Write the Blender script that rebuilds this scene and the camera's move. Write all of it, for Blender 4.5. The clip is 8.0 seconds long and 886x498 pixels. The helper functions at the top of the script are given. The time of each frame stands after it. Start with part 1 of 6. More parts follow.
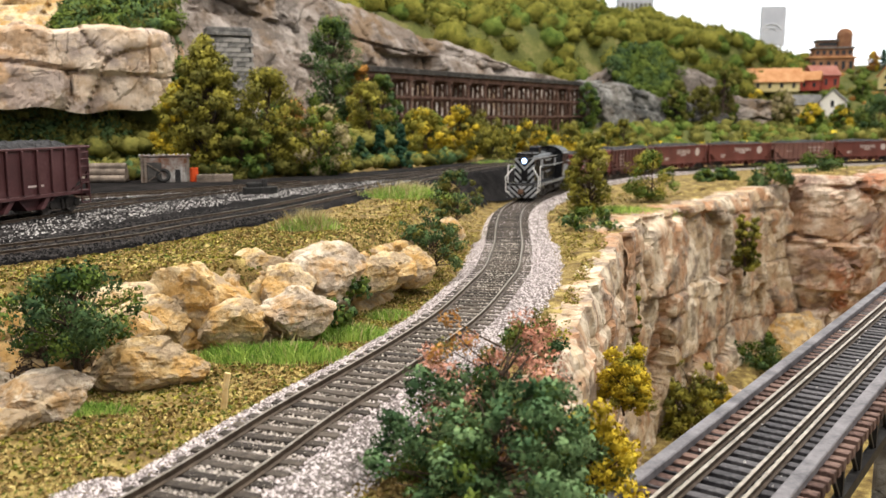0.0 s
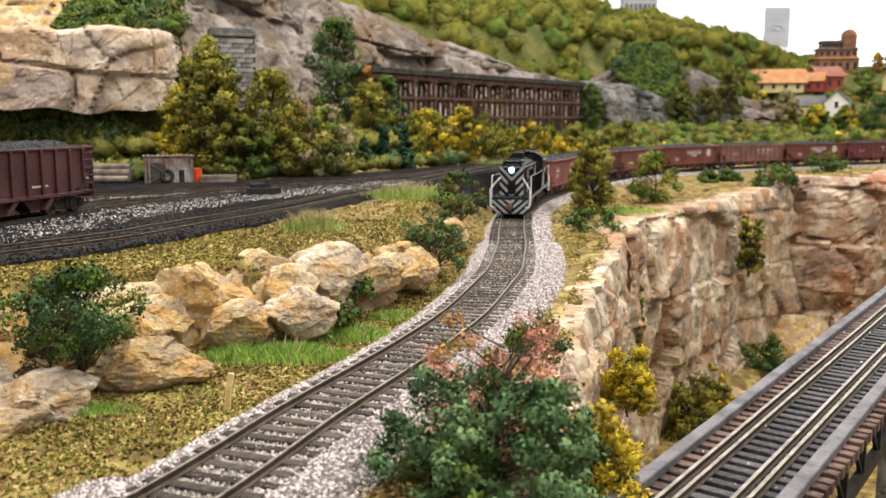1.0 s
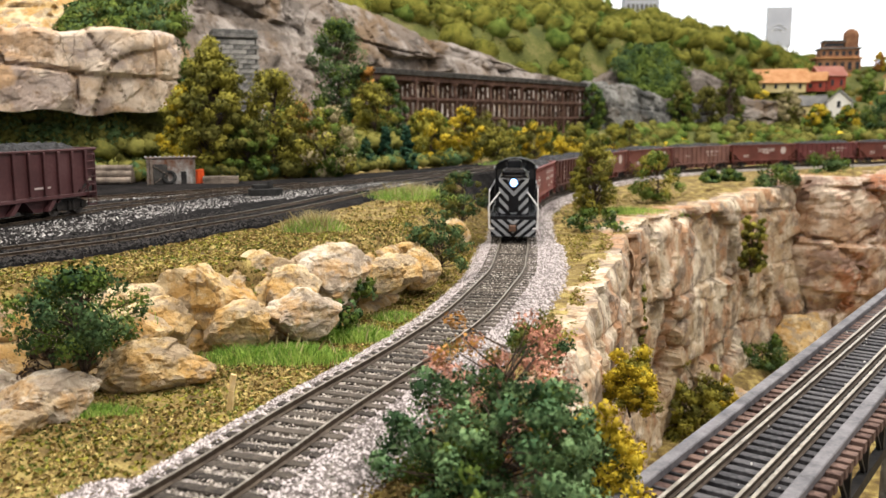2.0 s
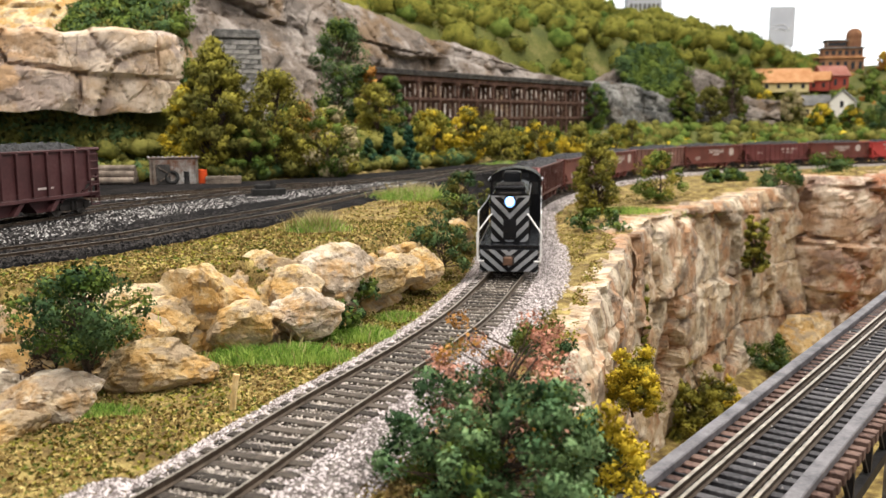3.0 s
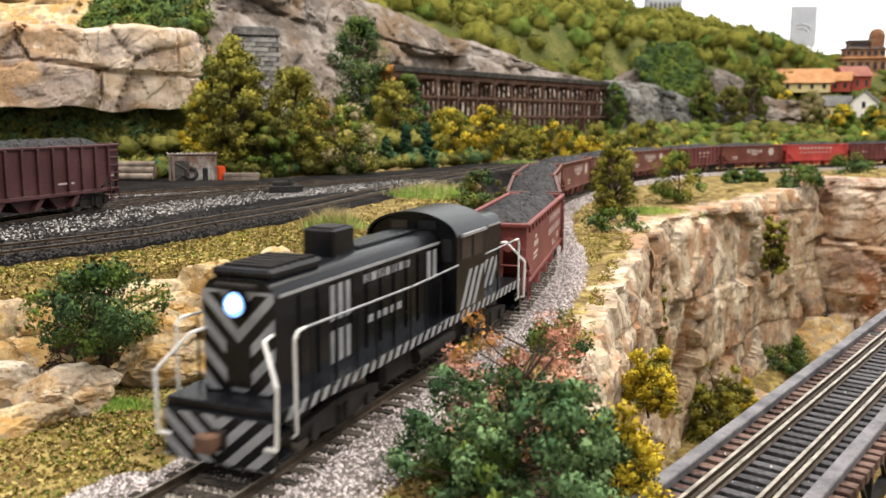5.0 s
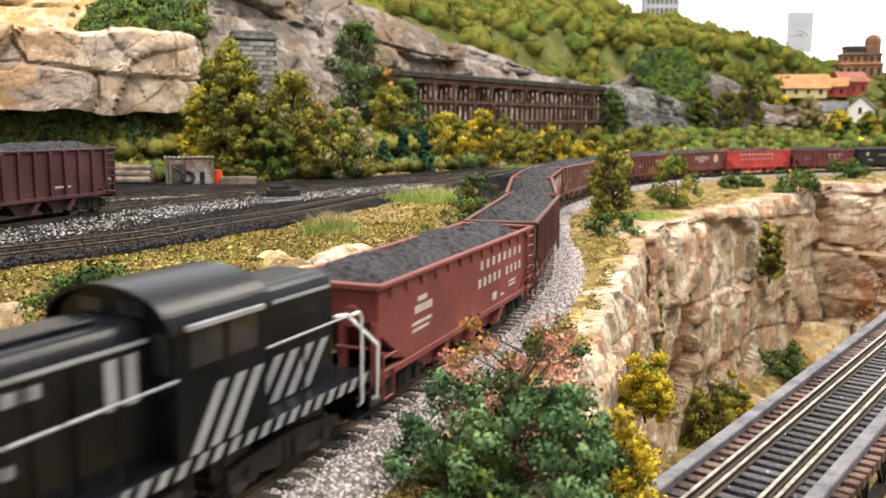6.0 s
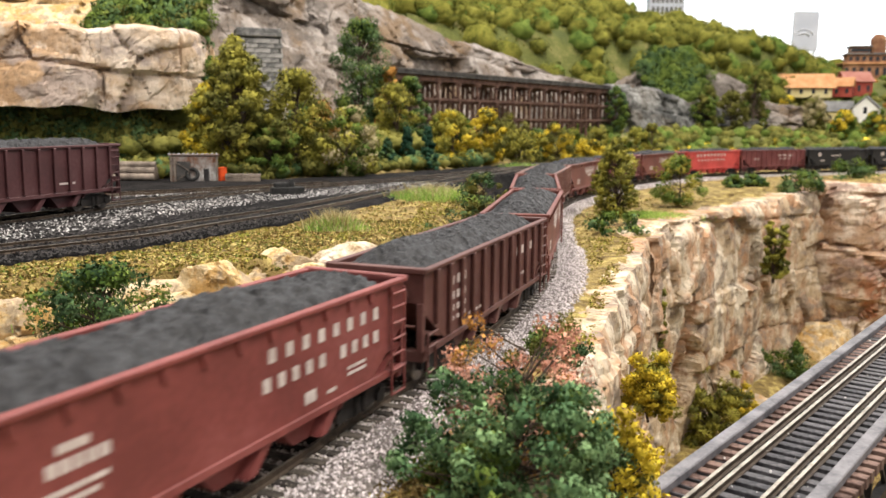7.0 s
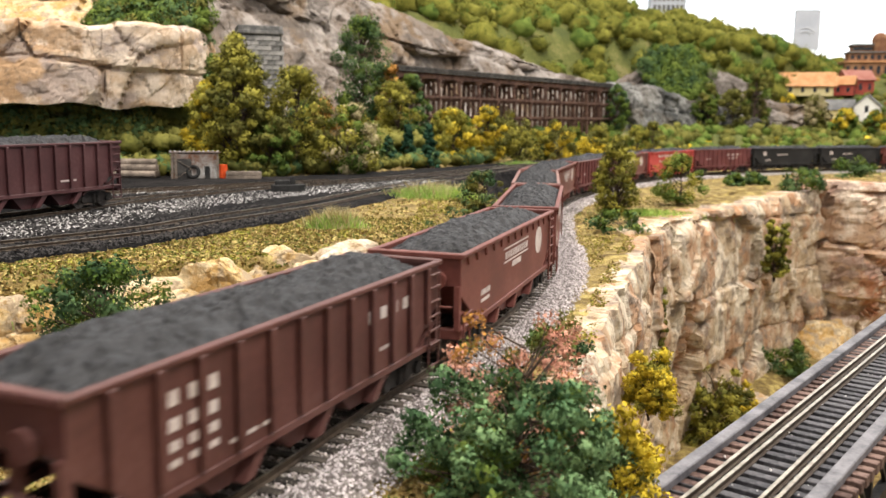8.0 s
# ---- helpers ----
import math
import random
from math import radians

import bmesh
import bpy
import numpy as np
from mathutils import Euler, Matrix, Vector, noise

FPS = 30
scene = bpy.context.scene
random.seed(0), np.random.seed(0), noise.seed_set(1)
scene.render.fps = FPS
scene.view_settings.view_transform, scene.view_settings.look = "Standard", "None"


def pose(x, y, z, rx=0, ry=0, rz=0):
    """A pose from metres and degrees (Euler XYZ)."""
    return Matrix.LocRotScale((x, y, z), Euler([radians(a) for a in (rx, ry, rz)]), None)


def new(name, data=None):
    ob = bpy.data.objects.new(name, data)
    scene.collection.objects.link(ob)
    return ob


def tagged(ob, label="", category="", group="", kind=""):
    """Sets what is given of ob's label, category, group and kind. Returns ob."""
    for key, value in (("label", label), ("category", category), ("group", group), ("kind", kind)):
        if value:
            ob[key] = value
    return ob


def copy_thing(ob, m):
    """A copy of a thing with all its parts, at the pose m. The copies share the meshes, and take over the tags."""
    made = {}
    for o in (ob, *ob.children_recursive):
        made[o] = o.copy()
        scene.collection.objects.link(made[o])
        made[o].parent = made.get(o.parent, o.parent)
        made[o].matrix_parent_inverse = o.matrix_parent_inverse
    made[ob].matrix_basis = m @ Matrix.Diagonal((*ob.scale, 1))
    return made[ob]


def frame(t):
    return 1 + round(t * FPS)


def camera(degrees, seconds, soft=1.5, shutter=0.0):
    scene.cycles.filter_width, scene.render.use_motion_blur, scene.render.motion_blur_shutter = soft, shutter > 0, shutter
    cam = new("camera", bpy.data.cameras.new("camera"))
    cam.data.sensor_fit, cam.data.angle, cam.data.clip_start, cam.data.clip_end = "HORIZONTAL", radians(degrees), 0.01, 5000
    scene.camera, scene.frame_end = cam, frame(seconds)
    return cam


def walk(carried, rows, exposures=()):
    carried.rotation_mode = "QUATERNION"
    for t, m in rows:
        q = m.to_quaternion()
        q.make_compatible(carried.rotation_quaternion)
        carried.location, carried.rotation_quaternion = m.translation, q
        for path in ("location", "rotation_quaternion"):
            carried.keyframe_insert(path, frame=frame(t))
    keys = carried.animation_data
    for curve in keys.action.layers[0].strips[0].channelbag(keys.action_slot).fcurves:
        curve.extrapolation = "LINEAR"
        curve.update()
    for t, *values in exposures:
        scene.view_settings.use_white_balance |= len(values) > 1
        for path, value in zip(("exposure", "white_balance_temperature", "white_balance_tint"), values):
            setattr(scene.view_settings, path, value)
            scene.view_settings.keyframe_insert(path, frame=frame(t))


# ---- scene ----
# A model railway layout at 1:87, in true model size. Meshes are written in millimetres.
cam = camera(53.365, 8.0, shutter=0.5)
cam.data.dof.use_dof, cam.data.dof.focus_distance, cam.data.dof.aperture_fstop = True, 0.33, 34.0
walk(cam, [
    (0, pose(0, 0, 0.076, 81.469, 0.000, 0.000)),
    (0.5, pose(0, 0, 0.076, 81.495, -0.081, 0.143)),
    (1, pose(0, 0, 0.076, 81.516, -0.045, 0.228)),
    (1.5, pose(0, 0, 0.076, 81.562, 0.031, 0.283)),
    (3, pose(0, 0, 0.076, 81.558, 0.144, 0.514)),
    (3.5, pose(0, 0, 0.076, 81.540, -0.028, 0.786)),
    (4, pose(0, 0, 0.076, 81.463, -0.172, 1.258)),
    (4.5, pose(0, 0, 0.076, 81.379, -0.195, 1.700)),
    (6, pose(0, 0, 0.076, 81.730, -0.391, 1.491)),
    (6.5, pose(0, 0, 0.076, 81.760, -0.549, 1.539)),
    (7, pose(0, 0, 0.076, 81.609, -0.627, 1.762)),
    (7.5, pose(0, 0, 0.076, 81.458, -0.677, 1.925)),
    (8, pose(0, 0, 0.076, 81.469, -0.722, 1.828)),
], [(0, 0.05), (4.5, 0.08), (6, 0.33), (8, 0.32)])

# ---- light: a lit hall, unseen ceiling panels above the layout, with added fill ----
world = bpy.data.worlds.new("world")
scene.world = world
world.use_nodes = True
world.node_tree.nodes["Background"].inputs[0].default_value = (1.0, 0.96, 0.94, 1)
world.node_tree.nodes["Background"].inputs[1].default_value = 0.62


def ceiling_lamp(x, y, z, sx, sy, watts, colour=(1.0, 0.92, 0.82)):
    data = bpy.data.lights.new("ceiling_lamp", "AREA")
    data.shape, data.size, data.size_y, data.energy, data.color = "RECTANGLE", sx, sy, watts, colour
    ob = new("ceiling_lamp", data)
    ob.matrix_basis = pose(x, y, z)
    return ob


ceiling_lamp(-0.45, 0.0, 1.3, 0.4, 0.6, 12.7)
# added fill from the camera side, brightens the gorge cliff and near bush
ceiling_lamp(0.75, 0.05, 1.3, 0.4, 0.6, 20)
ceiling_lamp(-0.35, 0.75, 1.5, 0.4, 0.6, 10.8)
ceiling_lamp(0.5, 1.1, 1.6, 0.4, 0.8, 14.6)
ceiling_lamp(1.1, 1.9, 1.8, 0.8, 0.8, 24)


# ---- materials ----
def rgb(c):
    return (*c, 1.0)


def mat(name, c1, c2=None, rough=0.8, metal=0.0, scale=150.0, fine=900.0, bump=0.3, c3=None, dist=0.0006, island=0.0, obj_rand=0.0, spec=0.3, crack=0.0):
    """Two scales of noise between c1 and c2, spots of c3, fine relief."""
    m = bpy.data.materials.new(name)
    m.use_nodes = True
    nt = m.node_tree
    n, l = nt.nodes, nt.links
    b = n["Principled BSDF"]
    b.inputs["Roughness"].default_value = rough
    b.inputs["Metallic"].default_value = metal
    b.inputs["Specular IOR Level"].default_value = spec
    tc = n.new("ShaderNodeTexCoord")
    n1 = n.new("ShaderNodeTexNoise")
    n1.inputs["Scale"].default_value = scale
    n1.inputs["Detail"].default_value = 5
    l.new(tc.outputs["Object"], n1.inputs["Vector"])
    n2 = n.new("ShaderNodeTexNoise")
    n2.inputs["Scale"].default_value = fine
    n2.inputs["Detail"].default_value = 3
    l.new(tc.outputs["Object"], n2.inputs["Vector"])
    c2 = c2 or tuple(v * 0.7 for v in c1)
    add = n.new("ShaderNodeMath")
    add.operation = "MULTIPLY_ADD"
    add.inputs[1].default_value = 0.45
    l.new(n2.outputs["Fac"], add.inputs[0])
    l.new(n1.outputs["Fac"], add.inputs[2])
    ramp = n.new("ShaderNodeValToRGB")
    ramp.color_ramp.elements[0].position, ramp.color_ramp.elements[1].position = 0.55, 0.9
    ramp.color_ramp.elements[0].color, ramp.color_ramp.elements[1].color = rgb(c1), rgb(c2)
    if c3:
        e = ramp.color_ramp.elements.new(0.74)
        e.color = rgb(c3)
    fac = add.outputs[0]
    if island or obj_rand:
        a2 = n.new("ShaderNodeMath")
        a2.operation = "MULTIPLY_ADD"
        if island:
            src = n.new("ShaderNodeNewGeometry").outputs["Random Per Island"]
        else:
            src = n.new("ShaderNodeObjectInfo").outputs["Random"]
        l.new(src, a2.inputs[0])
        a2.inputs[1].default_value = island or obj_rand
        sub = n.new("ShaderNodeMath")
        sub.operation = "SUBTRACT"
        l.new(fac, sub.inputs[0])
        sub.inputs[1].default_value = (island or obj_rand) * 0.5
        l.new(sub.outputs[0], a2.inputs[2])
        fac = a2.outputs[0]
    l.new(fac, ramp.inputs[0])
    if crack:
        wob = n.new("ShaderNodeMixRGB")
        wob.blend_type = "LINEAR_LIGHT"
        wob.inputs[0].default_value = 0.03
        l.new(tc.outputs["Object"], wob.inputs[1])
        l.new(n1.outputs["Color"], wob.inputs[2])
        vor = n.new("ShaderNodeTexVoronoi")
        vor.feature = "DISTANCE_TO_EDGE"
        vor.inputs["Scale"].default_value = crack
        l.new(wob.outputs[0], vor.inputs["Vector"])
        gap = n.new("ShaderNodeMapRange")
        gap.inputs["From Max"].default_value = 0.03
        gap.inputs["To Min"].default_value = 0.72
        l.new(vor.outputs["Distance"], gap.inputs["Value"])
        dark = n.new("ShaderNodeMixRGB")
        dark.blend_type = "MULTIPLY"
        dark.inputs[0].default_value = 1.0
        l.new(ramp.outputs[0], dark.inputs[1])
        l.new(gap.outputs[0], dark.inputs[2])
        l.new(dark.outputs[0], b.inputs["Base Color"])
        hsum = n.new("ShaderNodeMath")
        hsum.operation = "MULTIPLY_ADD"
        l.new(gap.outputs[0], hsum.inputs[0])
        hsum.inputs[1].default_value = 0.35
        l.new(add.outputs[0], hsum.inputs[2])
        add = hsum
    else:
        l.new(ramp.outputs[0], b.inputs["Base Color"])
    if bump:
        bp = n.new("ShaderNodeBump")
        bp.inputs["Strength"].default_value = bump
        bp.inputs["Distance"].default_value = dist
        l.new(add.outputs[0], bp.inputs["Height"])
        l.new(bp.outputs[0], b.inputs["Normal"])
    return m


def rock(name, base, cream, rust, grey, size=1.0, bump=1.0, dist=0.0016, crack=30.0):
    """Weathered stone: broad stains of four colours, mottling, a few broken crack lines, grain."""
    m = bpy.data.materials.new(name)
    m.use_nodes = True
    nt = m.node_tree
    n, l = nt.nodes, nt.links
    b = n["Principled BSDF"]
    b.inputs["Roughness"].default_value = 0.92
    b.inputs["Specular IOR Level"].default_value = 0.15
    tc = n.new("ShaderNodeTexCoord").outputs["Object"]

    def tex(scale, detail=5.0, rough=0.6, shift=0.0, flat=1.0):
        mp = n.new("ShaderNodeMapping")
        mp.inputs["Location"].default_value = (shift, shift * 0.7, -shift)
        mp.inputs["Scale"].default_value = (1, 1, flat)
        l.new(tc, mp.inputs["Vector"])
        t = n.new("ShaderNodeTexNoise")
        t.inputs["Scale"].default_value = scale / size
        t.inputs["Detail"].default_value = detail
        t.inputs["Roughness"].default_value = rough
        l.new(mp.outputs[0], t.inputs["Vector"])
        return t.outputs["Fac"]

    def span(v, lo, hi, top=1.0):
        r = n.new("ShaderNodeMapRange")
        r.interpolation_type = "SMOOTHSTEP"
        r.inputs["From Min"].default_value, r.inputs["From Max"].default_value = lo, hi
        r.inputs["To Max"].default_value = top
        l.new(v, r.inputs["Value"])
        return r.outputs[0]

    def over(fac, under, colour, mode="MIX"):
        x = n.new("ShaderNodeMixRGB")
        x.blend_type = mode
        l.new(fac, x.inputs[0])
        if isinstance(under, tuple):
            x.inputs[1].default_value = rgb(under)
        else:
            l.new(under, x.inputs[1])
        x.inputs[2].default_value = rgb(colour)
        return x.outputs[0]

    c = over(span(tex(24, shift=3.1), 0.45, 0.58), base, cream)
    c = over(span(tex(19, shift=7.7, flat=0.6), 0.47, 0.60, 0.9), c, rust)
    c = over(span(tex(30, shift=12.3, flat=1.6), 0.49, 0.60, 0.85), c, grey)
    c = over(span(tex(85, 6, 0.7, 1.7), 0.53, 0.66, 0.7), c, cream)
    c = over(span(tex(70, 6, 0.75, 5.9), 0.54, 0.66, 0.85), c, tuple(v * 0.5 for v in rust))
    c = over(span(tex(150, 5, 0.7, 21.0), 0.55, 0.7, 0.7), c, tuple(v * 0.35 for v in grey))
    grain = tex(420, 4, 0.7, 9.1)
    c = over(span(grain, 0.5, 0.8, 0.45), c, tuple(v * 0.5 for v in grey))
    wob = n.new("ShaderNodeMixRGB")
    wob.blend_type = "LINEAR_LIGHT"
    wob.inputs[0].default_value = 0.05 * size
    l.new(tc, wob.inputs[1])
    wn = n.new("ShaderNodeTexNoise")
    wn.inputs["Scale"].default_value = 40 / size
    l.new(tc, wn.inputs["Vector"])
    l.new(wn.outputs["Color"], wob.inputs[2])
    vor = n.new("ShaderNodeTexVoronoi")
    vor.feature = "DISTANCE_TO_EDGE"
    vor.inputs["Scale"].default_value = crack / size
    l.new(wob.outputs[0], vor.inputs["Vector"])
    line = n.new("ShaderNodeMath")
    line.operation = "MULTIPLY"
    l.new(span(vor.outputs["Distance"], 0.028, 0.0), line.inputs[0])
    l.new(span(tex(30, 2, 0.5, 15.0), 0.54, 0.64, 0.3), line.inputs[1])
    c = over(line.outputs[0], c, tuple(v * 0.22 for v in rust))
    l.new(c, b.inputs["Base Color"])
    h = n.new("ShaderNodeMath")
    h.operation = "MULTIPLY_ADD"
    l.new(grain, h.inputs[0])
    h.inputs[1].default_value = 0.35
    l.new(tex(90, 7, 0.65, 2.2), h.inputs[2])
    h2 = n.new("ShaderNodeMath")
    h2.operation = "SUBTRACT"
    l.new(h.outputs[0], h2.inputs[0])
    l.new(line.outputs[0], h2.inputs[1])
    bp = n.new("ShaderNodeBump")
    bp.inputs["Strength"].default_value = bump
    bp.inputs["Distance"].default_value = dist
    l.new(h2.outputs[0], bp.inputs["Height"])
    l.new(bp.outputs[0], b.inputs["Normal"])
    return m


def glow(name, colour, strength):
    m = bpy.data.materials.new(name)
    m.use_nodes = True
    b = m.node_tree.nodes["Principled BSDF"]
    b.inputs["Emission Color"].default_value = rgb(colour)
    b.inputs["Emission Strength"].default_value = strength
    b.inputs["Base Color"].default_value = rgb(colour)
    return m


M_DIRT = mat("dirt_turf", (0.095, 0.062, 0.022), (0.40, 0.32, 0.11), 0.95, scale=110, fine=1500, bump=1.0, c3=(0.21, 0.15, 0.048), dist=0.002)
M_HILL = mat("hill_soil", (0.06, 0.075, 0.02), (0.20, 0.18, 0.07), 0.95, scale=14, fine=200, bump=0.8, c3=(0.11, 0.12, 0.03), dist=0.003)
M_CINDER = mat("cinder", (0.004, 0.004, 0.0045), (0.022, 0.02, 0.02), 0.95, scale=60, fine=1500, bump=1.0, dist=0.0012, spec=0.06)
M_CINDER_BIT = mat("cinder_chips", (0.004, 0.004, 0.0045), (0.06, 0.056, 0.056), 0.9, scale=400, fine=1500, bump=0.4, island=0.7, spec=0.08)
M_WHITE_BIT = mat("white_chips", (0.10, 0.096, 0.096), (0.60, 0.585, 0.575), 0.85, scale=400, island=0.9, c3=(0.26, 0.25, 0.25))
M_BALLAST = mat("ballast_bed", (0.15, 0.135, 0.12), (0.34, 0.31, 0.29), 0.95, scale=500, fine=1600, bump=1.0, dist=0.0008)
M_STONE_BIT = mat("ballast_stones", (0.19, 0.165, 0.16), (0.70, 0.645, 0.65), 0.92, scale=500, island=0.85, c3=(0.43, 0.385, 0.385), spec=0.15)
M_STONE_DUST = mat("dusty_ballast_stones", (0.16, 0.14, 0.12), (0.60, 0.55, 0.50), 0.95, scale=120, island=0.75, c3=(0.37, 0.335, 0.295), spec=0.1)
M_ROCK_TAN = rock("tan_rock", (0.52, 0.36, 0.16), (0.66, 0.54, 0.35), (0.46, 0.27, 0.085), (0.33, 0.265, 0.19), 0.34, 1.0, 0.0012, 11)
M_ROCK_WHITE = rock("pale_tan_rock", (0.52, 0.41, 0.27), (0.68, 0.60, 0.49), (0.43, 0.26, 0.11), (0.36, 0.30, 0.24), 0.34, 1.0, 0.0012, 11)
M_ROCK_GORGE = rock("gorge_rock", (0.47, 0.36, 0.24), (0.64, 0.56, 0.44), (0.40, 0.22, 0.12), (0.25, 0.20, 0.16), 0.8, 1.0, 0.002, 16)
M_ROCK_RED = rock("red_rock", (0.44, 0.29, 0.19), (0.62, 0.52, 0.42), (0.40, 0.16, 0.08), (0.22, 0.15, 0.12), 1.1, 1.0, 0.003, 16)
M_ROCK_PALE = rock("pale_rock", (0.54, 0.40, 0.275), (0.70, 0.59, 0.48), (0.45, 0.285, 0.155), (0.385, 0.315, 0.28), 1.3, 1.0, 0.003, 16)
M_ROCK_GREY = rock("grey_rock", (0.20, 0.165, 0.14), (0.35, 0.315, 0.29), (0.20, 0.135, 0.08), (0.13, 0.112, 0.10), 2.2, 1.0, 0.006, 20)
M_ROCK_DARK = rock("dark_grey_rock", (0.11, 0.11, 0.105), (0.25, 0.25, 0.24), (0.09, 0.075, 0.06), (0.045, 0.048, 0.048), 1.8, 1.0, 0.005, 20)
M_RAIL = mat("rail_steel", (0.05, 0.035, 0.025), (0.10, 0.075, 0.055), 0.55, metal=0.4, scale=300)
M_RAILTOP = mat("rail_worn_head", (0.20, 0.175, 0.14), (0.42, 0.38, 0.32), 0.38, metal=0.8, scale=300)
M_TIE = mat("tie_wood", (0.025, 0.021, 0.018), (0.095, 0.08, 0.066), 0.9, scale=400, fine=1500, obj_rand=0.35)
M_TIE_BR = mat("bridge_tie_wood", (0.03, 0.03, 0.035), (0.09, 0.088, 0.096), 0.8, scale=400, obj_rand=0.3)
M_TIE_RED = mat("red_brown_tie", (0.05, 0.027, 0.022), (0.15, 0.095, 0.078), 0.85, scale=400, obj_rand=0.4)
M_GUARD = mat("grey_guard_timber", (0.07, 0.07, 0.08), (0.18, 0.175, 0.19), 0.7, scale=120, fine=900)
M_BLACKSTEEL = mat("black_steel", (0.012, 0.012, 0.013), (0.04, 0.038, 0.038), 0.5, scale=200)
M_TRESTLE = mat("trestle_timber", (0.055, 0.028, 0.022), (0.14, 0.08, 0.06), 0.9, scale=120, fine=500)
M_BARK = mat("bark", (0.035, 0.025, 0.018), (0.10, 0.07, 0.05), 0.95, scale=400)


def leafmat(name, a, b, c):
    top = tuple(0.45 * p + 0.55 * q for p, q in zip(b, c))
    return mat(name, a, top, 0.9, scale=45, fine=260, bump=0.0, c3=c, island=0.16, spec=0.05)


LEAF = {
    "bush": leafmat("bush_green_leaves", (0.055, 0.115, 0.052), (0.33, 0.45, 0.22), (0.155, 0.255, 0.112)),
    "dark": leafmat("dark_green_leaves", (0.03, 0.06, 0.028), (0.15, 0.22, 0.09), (0.075, 0.125, 0.048)),
    "twig": leafmat("dead_brown_twigs", (0.05, 0.035, 0.027), (0.17, 0.12, 0.09), (0.10, 0.07, 0.052)),
    "green": leafmat("green_leaves", (0.042, 0.078, 0.016), (0.22, 0.28, 0.065), (0.11, 0.155, 0.032)),
    "olive": leafmat("olive_leaves", (0.055, 0.06, 0.016), (0.28, 0.26, 0.075), (0.14, 0.138, 0.034)),
    "yellow": leafmat("yellow_leaves", (0.30, 0.22, 0.02), (0.80, 0.64, 0.08), (0.58, 0.44, 0.04)),
    "rust": leafmat("rusty_leaves", (0.232, 0.109, 0.029), (0.609, 0.362, 0.116), (0.435, 0.217, 0.058)),
    "pink": leafmat("pinkish_twigs", (0.406, 0.189, 0.131), (0.797, 0.493, 0.392), (0.609, 0.319, 0.232)),
    "bluegreen": leafmat("blue_green_needles", (0.017, 0.046, 0.029), (0.072, 0.145, 0.087), (0.036, 0.087, 0.051)),
    "hill": leafmat("hillside_leaves", (0.06, 0.068, 0.013), (0.30, 0.285, 0.06), (0.155, 0.155, 0.03)),
    "gold": leafmat("golden_olive_leaves", (0.13, 0.12, 0.02), (0.46, 0.42, 0.09), (0.27, 0.25, 0.045)),
    "pale": leafmat("pale_dry_leaves", (0.20, 0.17, 0.085), (0.50, 0.43, 0.26), (0.35, 0.30, 0.17)),
}
M_GRASS = mat("static_grass", (0.13, 0.26, 0.035), (0.50, 0.64, 0.16), 0.85, scale=60, bump=0, c3=(0.27, 0.46, 0.075), island=0.6)
M_STRAW = mat("straw_grass", (0.30, 0.24, 0.10), (0.62, 0.54, 0.30), 0.85, scale=60, bump=0, island=0.6)


# ---- mesh helpers ----
def link_mesh(name, verts, faces, material, parent=None, smooth=False):
    me = bpy.data.meshes.new(name)
    v = np.asarray(verts, dtype=float) * 0.001
    me.from_pydata(v.tolist(), [], faces.tolist() if hasattr(faces, "tolist") else faces)
    me.materials.append(material)
    if smooth:
        me.polygons.foreach_set("use_smooth", [True] * len(me.polygons))
    me.update()
    ob = new(name, me)
    if parent:
        ob.parent = parent
    return ob


def part(name, bm, material, parent=None, label="", smooth=False):
    """Links a bmesh written in millimetres as one mesh object."""
    bmesh.ops.scale(bm, vec=(0.001, 0.001, 0.001), verts=bm.verts)
    me = bpy.data.meshes.new(name)
    bm.to_mesh(me)
    bm.free()
    me.materials.append(material)
    if smooth:
        me.polygons.foreach_set("use_smooth", [True] * len(me.polygons))
    ob = new(name, me)
    if parent:
        ob.parent = parent
    if label:
        tagged(ob, label)
    return ob


def empty(name, label, category, x=0, y=0, z=0, rz=0, group="", kind=""):
    ob = new(name)
    ob.empty_display_size = 0.01
    ob.matrix_basis = pose(x * 0.001, y * 0.001, z * 0.001, 0, 0, rz)
    return tagged(ob, label, category, group, kind)


def box(bm, x0, x1, y0, y1, z0, z1, bev=0.0, m=None):
    r = bmesh.ops.create_cube(bm, size=1)
    vs = r["verts"]
    bmesh.ops.scale(bm, vec=(x1 - x0, y1 - y0, z1 - z0), verts=vs)
    bmesh.ops.translate(bm, vec=((x0 + x1) / 2, (y0 + y1) / 2, (z0 + z1) / 2), verts=vs)
    if bev:
        es = list({e for v in vs for e in v.link_edges})
        rb = bmesh.ops.bevel(bm, geom=es, offset=bev, segments=1, affect="EDGES")
        vs = list({v for f in rb["faces"] for v in f.verts} | {v for v in vs if v.is_valid})
    if m is not None:
        bmesh.ops.transform(bm, matrix=m, verts=[v for v in vs if v.is_valid])
    return vs


def beam(bm, a, b, w, h=None):
    """A square bar from a to b."""
    a, b = Vector(a), Vector(b)
    d = b - a
    r = bmesh.ops.create_cube(bm, size=1)
    bmesh.ops.scale(bm, vec=(w, h or w, d.length), verts=r["verts"])
    q = d.to_track_quat("Z", "Y").to_matrix().to_4x4()
    bmesh.ops.transform(bm, matrix=Matrix.Translation((a + b) / 2) @ q, verts=r["verts"])


